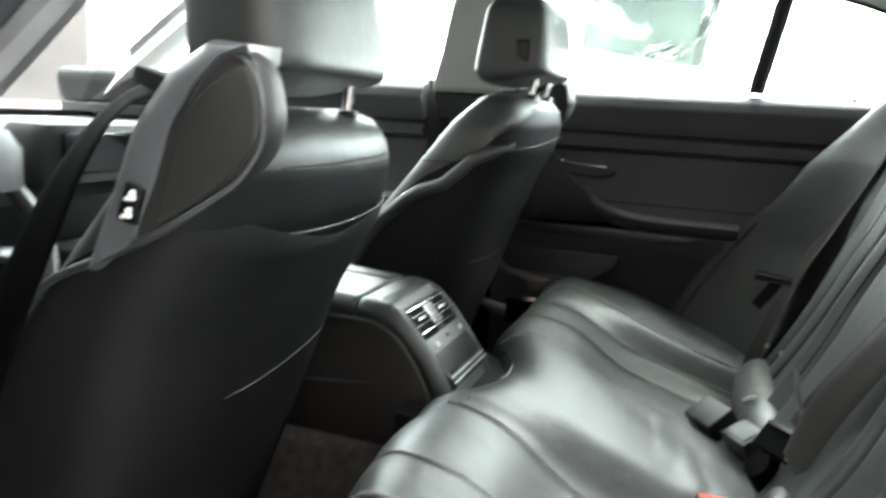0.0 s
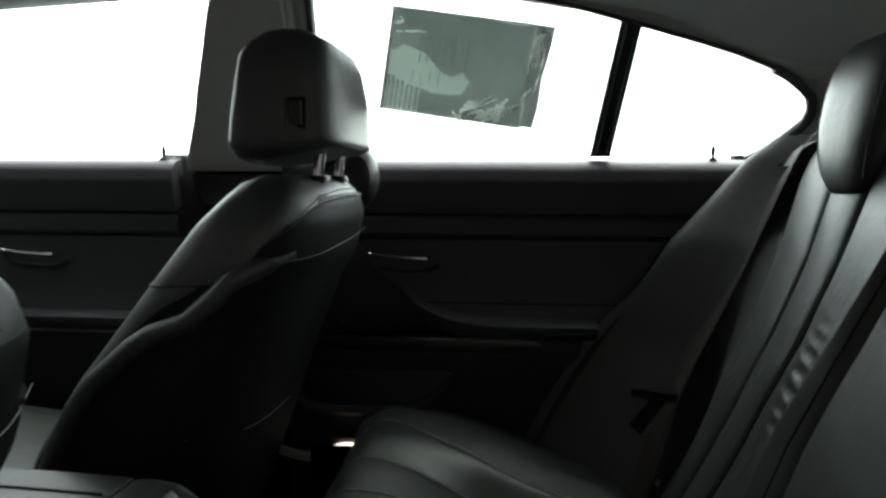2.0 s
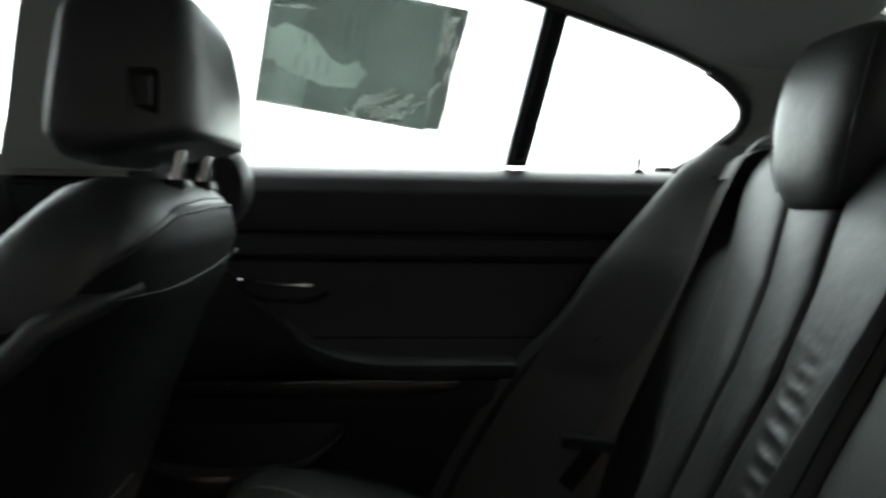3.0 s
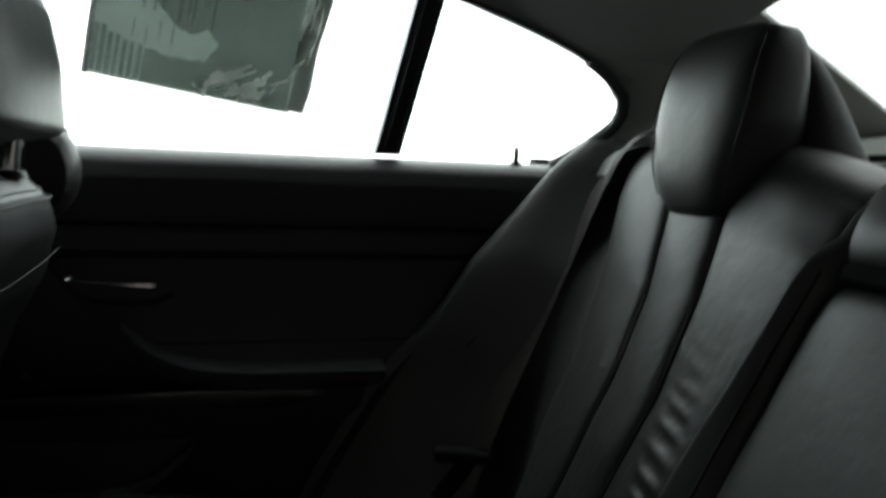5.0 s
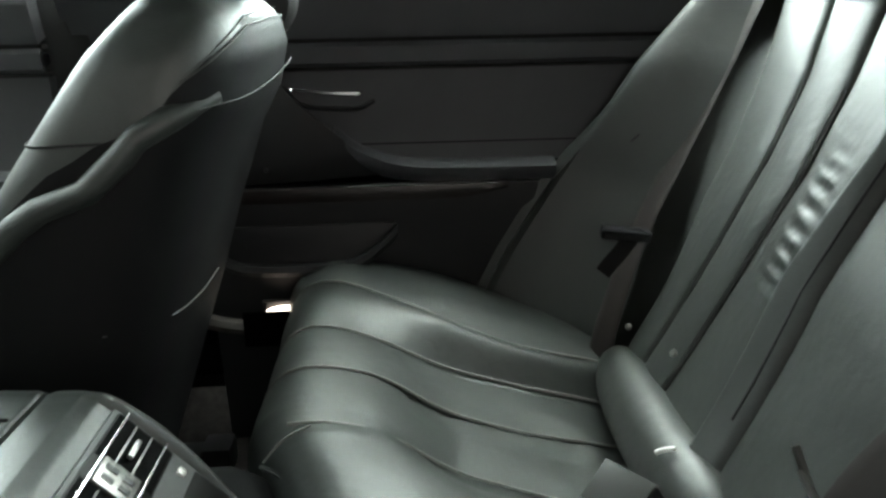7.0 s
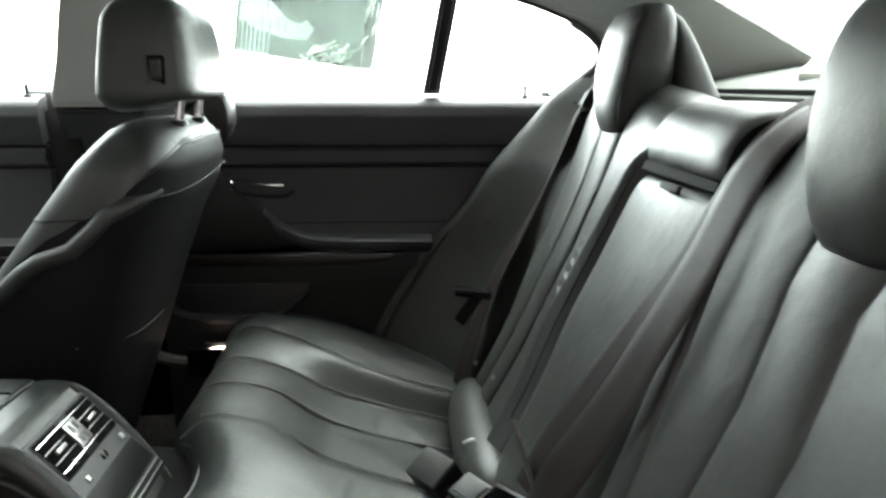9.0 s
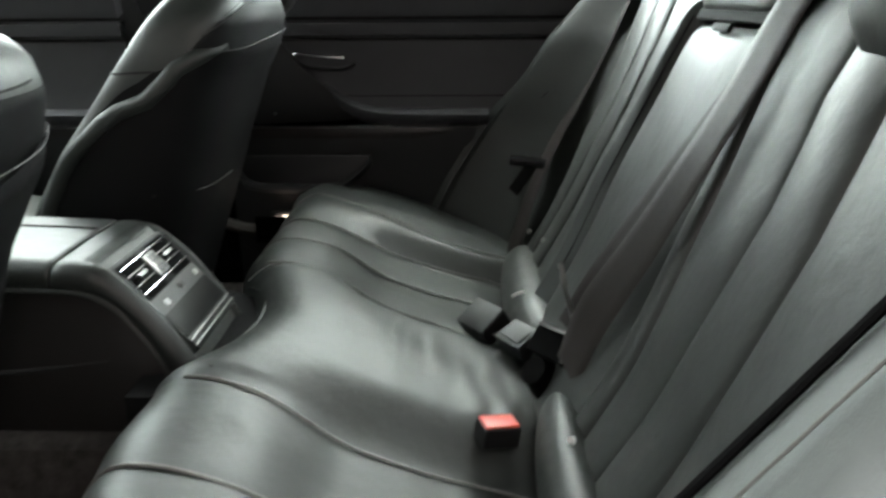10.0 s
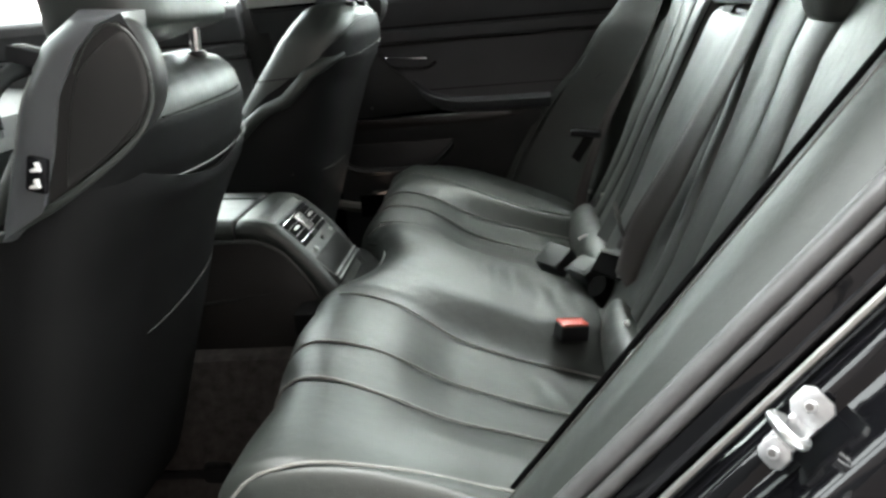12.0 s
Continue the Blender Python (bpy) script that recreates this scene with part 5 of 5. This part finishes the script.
def belts():
    b1 = thing("seat_belt", "brown-grey rear seat belt lying down over the backrest", "seat belt", "seat belts")
    part("webbing", strap([(0.90, 0.52, 0.885), (0.835, 0.560, 0.885), (0.795, 0.592, 0.815), (0.745, 0.598, 0.70), (0.685, 0.585, 0.58), (0.625, 0.560, 0.47), (0.58, 0.535, 0.36), (0.555, 0.520, 0.26), (0.57, 0.51, 0.20)], [(-.3, 0, 1), (-.6, 0, .8), (-.9, -.3, .4), (-.9, -.35, .4), (-.85, -.5, .3), (-.8, -.6, .3), (-.8, -.6, .3), (-.8, -.6, .3), (-.8, -.6, .3)], 0.047, 0.0016), BELT_M, b1)
    t = part("tongue", box((0.072, 0.022, 0.017), (0.578, 0.500, 0.468), 0.006, 3, Euler((0.1, 0.10, -0.12)).to_matrix()), GLOSSY, b1, "black belt tongue")
    part("lap_webbing", strap([(0.586, 0.500, 0.462), (0.574, 0.505, 0.440), (0.562, 0.512, 0.420), (0.552, 0.518, 0.402)], [(-.3, -.9, .3)] * 4, 0.024, 0.0018, 12), RUBBER_B, b1, "black lower webbing")
    b2 = thing("seat_belt", "brown-grey centre seat belt hanging twisted over the armrest", "seat belt", "seat belts")
    up = [(-.2, 0, 1), (-.5, 0, .8), (-.85, -.1, .45), (-.88, -.15, .4), (-.88, -.2, .4), (-.85, -.25, .35), (-.85, -.3, .3), (-.8, -.3, .3)]
    part("webbing", strap([(0.95, -0.150, 0.850), (0.87, -0.152, 0.856), (0.792, -0.158, 0.796), (0.742, -0.138, 0.690), (0.706, -0.100, 0.605), (0.668, -0.062, 0.515), (0.622, -0.038, 0.420), (0.590, -0.040, 0.355)], up, 0.052, 0.0016, 60), BELT_M, b2)
    up2 = [(-.2, 0, 1), (-.5, -.1, .8), (-.85, -.3, .45), (-.80, -.5, .4), (-.75, -.6, .4), (-.75, -.6, .35), (-.8, -.5, .3), (-.8, -.4, .3)]
    # this strand carries its light in its colour
    part("webbing", strap([(0.90, -0.175, 0.848), (0.86, -0.178, 0.850), (0.786, -0.190, 0.798), (0.730, -0.198, 0.694), (0.686, -0.190, 0.604), (0.646, -0.172, 0.514), (0.604, -0.142, 0.419), (0.580, -0.115, 0.330)], up2, 0.056, 0.0016, 60), BELT_LIT, b2, "webbing strand painted paler for the light on it")
    ax = Vector((0.034, -0.050, 0.004)).normalized()
    nn = Vector((-0.62, -0.45, 0.64))
    nn = (nn - ax * nn.dot(ax)).normalized()
    Rt = Matrix((ax, nn.cross(ax), nn)).transposed()
    tc = Vector((0.571, -0.052, 0.336))
    part("tongue", box((0.074, 0.046, 0.016), tc, 0.004, 3, Rt), BLACK_IN, b2, "dark brown-black belt tongue")
    part("tongue_bar", box((0.068, 0.005, 0.005), tc + Rt @ Vector((0, 0.019, 0.009)), 0.002, 2, Rt), DARK_STEEL, b2, "steel bar")
    part("tongue_bar", box((0.005, 0.036, 0.006), tc + Rt @ Vector((0.035, -0.002, 0.007)), 0.002, 2, Rt), DARK_STEEL, b2, "steel bar")
    part("tongue_blade", tube([(0.585, 0.000, 0.412), (0.590, -0.030, 0.392), (0.600, -0.066, 0.362), (0.603, -0.080, 0.350)], 0.0036, 8, 14), DARK_STEEL, b2, "steel blade")
    part("tongue_blade", tube([(0.583, 0.010, 0.430), (0.590, -0.008, 0.402)], 0.0036, 8, 8), DARK_STEEL, b2, "steel blade")
    part("belt_stop", disc((0.553, -0.064, 0.296), nn, 0.030, 0.034, 24, 0.010), BLACK_IN, b2, "round black lower buckle end")


belts()


def buckle(at, rz, tilt, red, label):
    t = thing("belt_buckle", label, "belt buckle", "belt buckles")
    R = (Euler((0, tilt, rz))).to_matrix()
    at = Vector(at)
    if not red:
        xx, nz_ = Vector((0.60, -0.80, 0)), Vector((-0.45, -0.34, 0.83)).normalized()
        R = Matrix((xx, nz_.cross(xx), nz_)).transposed()
    if red:
        part("housing", box((0.050, 0.034, 0.028), at, 0.005, 3, R), HARD, t)
        part("button", box((0.046, 0.029, 0.012), at + R @ Vector((0, 0.001, 0.0115)), 0.003, 2, R), RED, t, "bright red release button")
    else:
        part("housing", box((0.068, 0.054, 0.036), at, 0.004, 3, R), HARD, t)
        part("button_face", box((0.066, 0.052, 0.004), at + R @ Vector((0, 0, 0.0172)), 0.0015, 2, R), BUCKLE_M, t, "smooth grey face")
    if not red:
        part("stalk", strap([at + R @ Vector((0.02, 0, -0.004)), at + R @ Vector((0.06, 0, -0.02)), at + R @ Vector((0.10, 0, -0.05))], [(0, 0, 1)] * 3, 0.035, 0.004, 10), HARD, t)


buckle((0.492, -0.150, 0.260), 0.35, 0.15, True, "black belt buckle with red button standing on the cushion")
buckle((0.484, 0.152, 0.277), -0.5, -0.05, False, "black belt buckle with grey face lying on the cushion")


def buckle_pad():
    t = thing("buckle_pad", "rounded black buckle sleeve beside the lying belt buckle", "buckle sleeve")
    xx, nz_ = Vector((0.55, -0.83, 0)).normalized(), Vector((-0.36, -0.24, 0.90))
    nz_ = (nz_ - xx * nz_.dot(xx)).normalized()
    R = Matrix((xx, nz_.cross(xx), nz_)).transposed()
    at = Vector((0.536, 0.076, 0.280))
    part("sleeve", box((0.060, 0.046, 0.034), at, 0.008, 2, R), HARD, t)
    part("top_face", box((0.046, 0.032, 0.004), at + R @ Vector((0, 0, 0.0165)), 0.0015, 2, R), BUCKLE_M, t, "slightly paler grey top")


buckle_pad()


def isofix(at):
    t = thing("isofix_cap", "small bright child seat anchor mark on the lower backrest", "anchor mark", "anchor marks")
    part("cap", disc(at, (-0.75, -0.45, 0.5), 0.0055, 0.004, 14, 0.0015), SATIN if at[1] > 0 else WHITE_P, t)


for at in ((0.566, -0.262, 0.322), (0.533, -0.420, 0.300), (0.594, 0.325, 0.362), (0.582, 0.475, 0.332)):
    isofix(at)


def lower_anchor():
    t = thing("belt_anchor", "black lower belt anchor clip beside the cushion", "belt anchor")
    part("clip", box((0.020, 0.048, 0.014), (0.548, -0.398, 0.316), 0.005, 2, Euler((0.0, -0.5, 0.35)).to_matrix()), GLOSSY, t)
    part("strap", strap([(0.548, -0.405, 0.312), (0.560, -0.45, 0.325), (0.585, -0.50, 0.350)], [(-.6, 0, .8)] * 3, 0.022, 0.003, 10), RUBBER_B, t)


lower_anchor()


# ---- small things ----
def backlit(name, col, trans, through_, rough=0.3, mottle=0.0):
    """Thin sheet that lets a little daylight through: diffuse and translucent, partly clear."""
    m = bpy.data.materials.new(name)
    m.use_nodes = True
    nt = m.node_tree
    b = nt.nodes["Principled BSDF"]
    b.inputs["Base Color"].default_value = (*col, 1)
    b.inputs["Roughness"].default_value = rough
    tl = nt.nodes.new("ShaderNodeBsdfTranslucent")
    tl.inputs["Color"].default_value = (*trans, 1)
    if mottle:
        tc = nt.nodes.new("ShaderNodeTexCoord")
        n = nt.nodes.new("ShaderNodeTexNoise")
        n.inputs["Scale"].default_value = 9
        n.inputs["Detail"].default_value = 5
        nt.links.new(tc.outputs["Object"], n.inputs["Vector"])
        rp = nt.nodes.new("ShaderNodeValToRGB")
        rp.color_ramp.elements[0].position, rp.color_ramp.elements[1].position = 0.46, 0.56
        rp.color_ramp.elements[0].color = (*trans, 1)
        rp.color_ramp.elements[1].color = (*[c * (1 + mottle) for c in trans], 1)
        nt.links.new(n.outputs["Fac"], rp.inputs["Fac"])
        nt.links.new(rp.outputs["Color"], tl.inputs["Color"])
    ad = nt.nodes.new("ShaderNodeAddShader")
    nt.links.new(b.outputs["BSDF"], ad.inputs[0])
    nt.links.new(tl.outputs["BSDF"], ad.inputs[1])
    t = nt.nodes.new("ShaderNodeBsdfTransparent")
    mx = nt.nodes.new("ShaderNodeMixShader")
    mx.inputs["Fac"].default_value = through_
    nt.links.new(ad.outputs[0], mx.inputs[1])
    nt.links.new(t.outputs["BSDF"], mx.inputs[2])
    nt.links.new(mx.outputs["Shader"], nt.nodes["Material Output"].inputs["Surface"])
    return m


SLEEVE_M = backlit("clear_sleeve", (0.10, 0.105, 0.10), (0.16, 0.175, 0.168), 0.62, 0.15)
PAPER_M = backlit("printed_paper", (0.40, 0.43, 0.41), (0.250, 0.272, 0.260), 0.0, 0.7, 0.10)
INK_M = backlit("grey_ink", (0.10, 0.10, 0.10), (0.02, 0.02, 0.02), 0.70, 0.7)
SMALL_INK = backlit("dark_ink", (0.06, 0.06, 0.06), (0.01, 0.01, 0.01), 0.72, 0.7)
FILM_M = backlit("plain_film", (0.2, 0.21, 0.20), (0.16, 0.172, 0.165), 0.02, 0.2)
# white film paints the light caught by creases of the clear sleeve
CREASE_M = backlit("creased_film_glint", (0.8, 0.8, 0.8), (0.95, 0.97, 0.96), 0.45, 0.1)


def window_sheet():
    s = thing("window_document", "grey printed sheet in creased clear sleeve on side window", "document sleeve")
    c = [Vector((0.153, wy(1.091) - .006, 1.091)), Vector((0.415, wy(1.057) - .006, 1.057)), Vector((0.388, wy(0.889) - .006, 0.889)), Vector((0.114, wy(0.929) - .006, 0.929))]

    def at(u, v, h=0.0):
        p = c[3].lerp(c[2], u).lerp(c[0].lerp(c[1], u), v)
        return Vector((p.x, p.y - h, p.z - 0.5 * h))

    def f(u, v):
        wr = max(0, 1 - ((u - 0.70) / 0.3) ** 2) * max(0, 1 - ((v - 0.2) / 0.25) ** 2)
        return at(u, v, 0.003 + abs(0.004 * wr * math.sin((u * 1.3 - v) * 60)) + 0.001 * noise.noise((u * 9, v * 9, 4)))
    part("sleeve", sheet(f, 60, 44, 0.0008, (0, -1, 0)), SLEEVE_M, s)
    part("paper", sheet(lambda u, v: at(0.010 + 0.895 * u, 0.005 + 0.99 * v, 0.0), 6, 6, 0.0006, (0, -1, 0)), PAPER_M, s, "printed grey paper")
    def flat(name, m, f2, h=0.0012, nu=3, nv=8, lab=""):
        return part(name, sheet(lambda u, v: at(*f2(u, v), h), nu, nv, 0.0004, (0, -1, 0)), m, s, lab)
    flat("fold_line", SMALL_INK, lambda u, v: (0.602 + 0.004 * u + 0.006 * v, 0.06 + 0.90 * v))
    flat("fold_line", SMALL_INK, lambda u, v: (0.885 + 0.006 * u - 0.012 * v, 0.02 + 0.55 * v))

    # grey print that leaves a pale picture free: a blunt oval that runs out in a ragged tip
    def edge_lo(q):
        u = (q - 0.04) / 0.50
        return lerp(u, [0, .2, .6, .9, 1], [0.36, 0.29, 0.23, 0.25, 0.38]) + 0.02 * noise.noise((u * 16, 3, 5))

    def edge_hi(q):
        u = (q - 0.04) / 0.50
        return max(edge_lo(q), lerp(u, [0, .1, .4, .6, .75, .88, 1], [0.60, 0.66, 0.60, 0.45, 0.41, 0.47, 0.38]) + 0.03 * u * noise.noise((u * 22, 8, 5)))
    flat("grey_print", INK_M, lambda u, v: (0.015 + 0.525 * u, edge_hi(0.015 + 0.525 * u) * (1 - v) + 0.985 * v), 0.0010, 60, 6, "grey printed field")
    flat("grey_print", INK_M, lambda u, v: (0.540 + 0.350 * u, 0.015 + 0.97 * v), 0.0010, 6, 6, "grey printed field")
    flat("grey_print", INK_M, lambda u, v: (0.230 + 0.310 * u, 0.015 + (edge_lo(0.230 + 0.310 * u) - 0.015) * v), 0.0010, 30, 6, "grey printed field")
    q0 = 0.015
    for k in range(7):          # grey columns under it, pale stripes between
        w = random.uniform(0.016, 0.024)
        a_ = q0
        flat("grey_print", INK_M, lambda u, v: (a_ + w * u, 0.03 + (edge_lo(a_ + w * u) - 0.03) * v), 0.0010, 3, 6)
        q0 += 0.031
    for k in range(9):          # dark columns of small print above and across it
        u0 = 0.20 + 0.036 * k + random.uniform(-0.008, 0.008)
        v0, v1 = random.uniform(0.42, 0.62), random.uniform(0.70, 0.84)
        flat("text_bar", SMALL_INK, lambda u, v: (u0 + 0.009 * u, v0 + (v1 - v0) * v), 0.0016)
    for k in range(4):
        u0, v0 = 0.17 + 0.055 * k, random.uniform(0.28, 0.36)
        flat("text_bar", SMALL_INK, lambda u, v: (u0 + 0.006 * u, v0 + 0.12 * v), 0.0016)
    # clear margins of the sleeve
    flat("sleeve_edge", FILM_M, lambda u, v: (-0.012 + 0.026 * u, 0.0 + 1.0 * v), 0.0022)
    flat("sleeve_edge", FILM_M, lambda u, v: (0.898 + (0.077 + 0.035 * v) * u + 0.006 * math.sin(v * 9), 0.03 + 0.96 * v), 0.0022, 5, 20)
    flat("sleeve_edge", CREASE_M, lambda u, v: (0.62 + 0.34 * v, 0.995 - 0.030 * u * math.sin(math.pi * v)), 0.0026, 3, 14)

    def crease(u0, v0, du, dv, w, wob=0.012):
        """A crumpled fold between two spots, thick in the middle, its glint painted white."""
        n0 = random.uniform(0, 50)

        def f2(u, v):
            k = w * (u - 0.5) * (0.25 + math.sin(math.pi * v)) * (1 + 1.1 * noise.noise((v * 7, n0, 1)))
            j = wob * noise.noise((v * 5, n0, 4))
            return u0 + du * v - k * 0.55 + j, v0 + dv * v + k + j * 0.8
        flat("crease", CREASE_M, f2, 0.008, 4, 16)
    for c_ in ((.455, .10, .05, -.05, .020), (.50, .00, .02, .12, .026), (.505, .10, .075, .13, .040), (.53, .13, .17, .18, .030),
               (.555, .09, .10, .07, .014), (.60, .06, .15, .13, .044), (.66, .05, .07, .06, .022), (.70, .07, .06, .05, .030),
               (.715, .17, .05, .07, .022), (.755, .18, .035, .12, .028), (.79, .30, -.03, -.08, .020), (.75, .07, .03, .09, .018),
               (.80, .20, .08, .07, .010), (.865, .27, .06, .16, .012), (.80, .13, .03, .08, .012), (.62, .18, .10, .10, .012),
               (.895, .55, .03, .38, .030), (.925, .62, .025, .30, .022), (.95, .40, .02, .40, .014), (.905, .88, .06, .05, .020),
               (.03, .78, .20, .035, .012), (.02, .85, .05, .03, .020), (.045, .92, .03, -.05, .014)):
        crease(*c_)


window_sheet()


def puddle_lamp():
    t = thing("door_lamp", "small lit reddish white courtesy lamp low on the door", "lamp")
    m = bpy.data.materials.new("lamp_glow")
    m.use_nodes = True
    b = m.node_tree.nodes["Principled BSDF"]
    b.inputs["Base Color"].default_value = (0.8, 0.7, 0.6, 1)
    b.inputs["Emission Color"].default_value = (1.0, 0.78, 0.66, 1)
    b.inputs["Emission Strength"].default_value = 0.22
    part("lens", rings_bm([superring(0.043 + 0.012 * (z - 0.306) / 0.006, 0.655, 0.021 * k, 0.006 * k, z, 24, 2.0) for z, k in ((0.301, .55), (0.303, .85), (0.306, 1), (0.309, .95), (0.311, .7))]), m, t)
    part("bezel", box((0.060, 0.008, 0.026), (0.043, 0.668, 0.305), 0.003, 2), HARD, t)
    part("reflector", box((0.066, 0.030, 0.004), (0.043, 0.655, 0.292), 0.0015, 2, Euler((0.35, 0, 0)).to_matrix()), GLOSSY, t)
    # added blocker that hides the lens when seen from low down
    part("added_lip", box((0.100, 0.006, 0.060), (0.043, 0.600, 0.2960), 0.002, 2), BLACK_IN, t, "added black lip that hides the lamp from low down")
    k = thing("scuff_plate", "pale beige curved scuff trim at the foot of the door", "trim")
    part("trim", tube([(-0.12, 0.655, 0.335), (-0.10, 0.650, 0.305), (-0.05, 0.648, 0.285), (0.02, 0.648, 0.278), (0.10, 0.65, 0.28)], 0.014, 8, 24), BEIGE, k)


puddle_lamp()


def coat_hook():
    t = thing("grab_handle", "grey folded grab handle on the headliner", "grab handle")
    part("handle", box((0.05, 0.02, 0.02), (0.335, 0.40, 1.118), 0.006, 2), PILLAR_M, t)


coat_hook()


def dashboard():
    d = thing("dashboard", "dark dashboard with centre display hood under the windscreen", "dashboard")
    prof = [(-1.36, 0.690), (-1.05, 0.680), (-0.82, 0.660), (-0.74, 0.63), (-0.72, 0.56), (-0.80, 0.42), (-0.95, 0.25), (-1.36, 0.20)]
    part("top", extrude_poly([(x, -0.66, z) for x, z in prof], (0, 1.32, 0), 0.03, 3), SOFT, d)
    part("instrument_hood", rings_bm([superring(-0.74, -0.38, 0.13 * k, 0.20 * k, z) for z, k in ((0.60, 1), (0.665, 1), (0.695, .9), (0.70, .6))]), SOFT, d)
    part("display_hood", rings_bm([superring(-0.72, 0.03, 0.07 * k, 0.19 * k, z, e=4) for z, k in ((0.60, 1), (0.685, 1), (0.705, .92), (0.71, .6))]), SOFT, d)
    part("screen", box((0.012, 0.30, 0.075), (-0.652, 0.03, 0.655), 0.006), GLOSSY, d, "black display screen")
    w = thing("steering_wheel", "black leather steering wheel with grey spokes", "steering wheel")
    c, tilt = Vector((-0.62, -0.385, 0.52)), 0.42
    R = Euler((0, math.pi / 2 - tilt, 0)).to_matrix()
    part("rim", tube([c + R @ Vector((0.185 * math.cos(a), 0.185 * math.sin(a), 0)) for a in np.linspace(0, 2 * math.pi, 48, endpoint=False)], 0.016, 10, closed=True), LEATHER, w)
    part("hub", disc(c, R @ Vector((0, 0, 1)), 0.075, 0.05, 32, 0.02), SOFT, w)
    for a in (0.2, math.pi - 0.2, math.pi * 1.5):
        part("spoke", tube([c + R @ Vector((0.06 * math.sin(a), 0.06 * math.cos(a), 0)), c + R @ Vector((0.18 * math.sin(a), 0.18 * math.cos(a), 0))], 0.014, 8), CHROME, w)
    part("column", tube([c, (-0.80, -0.385, 0.55)], 0.04, 14), SOFT, w)


dashboard()


def front_belt():
    t = thing("seat_belt", "dark front seat belt running from the belt tower", "seat belt", "seat belts")
    part("webbing", strap([(0.0, -0.585, 0.775), (-0.06, -0.60, 0.765), (-0.12, -0.61, 0.70), (-0.20, -0.615, 0.56), (-0.30, -0.62, 0.36)], [(-.1, -.4, 1), (.3, -.8, .6), (.5, -.85, .2), (.5, -.85, .1), (.5, -.85, .1)], 0.047, 0.0016, 30), BLACK_IN, t)
    part("webbing_guide", box((0.05, 0.03, 0.016), (-0.03, -0.592, 0.778), 0.005, 2, Euler((0, 0.3, 0)).to_matrix()), HARD, t)


front_belt()
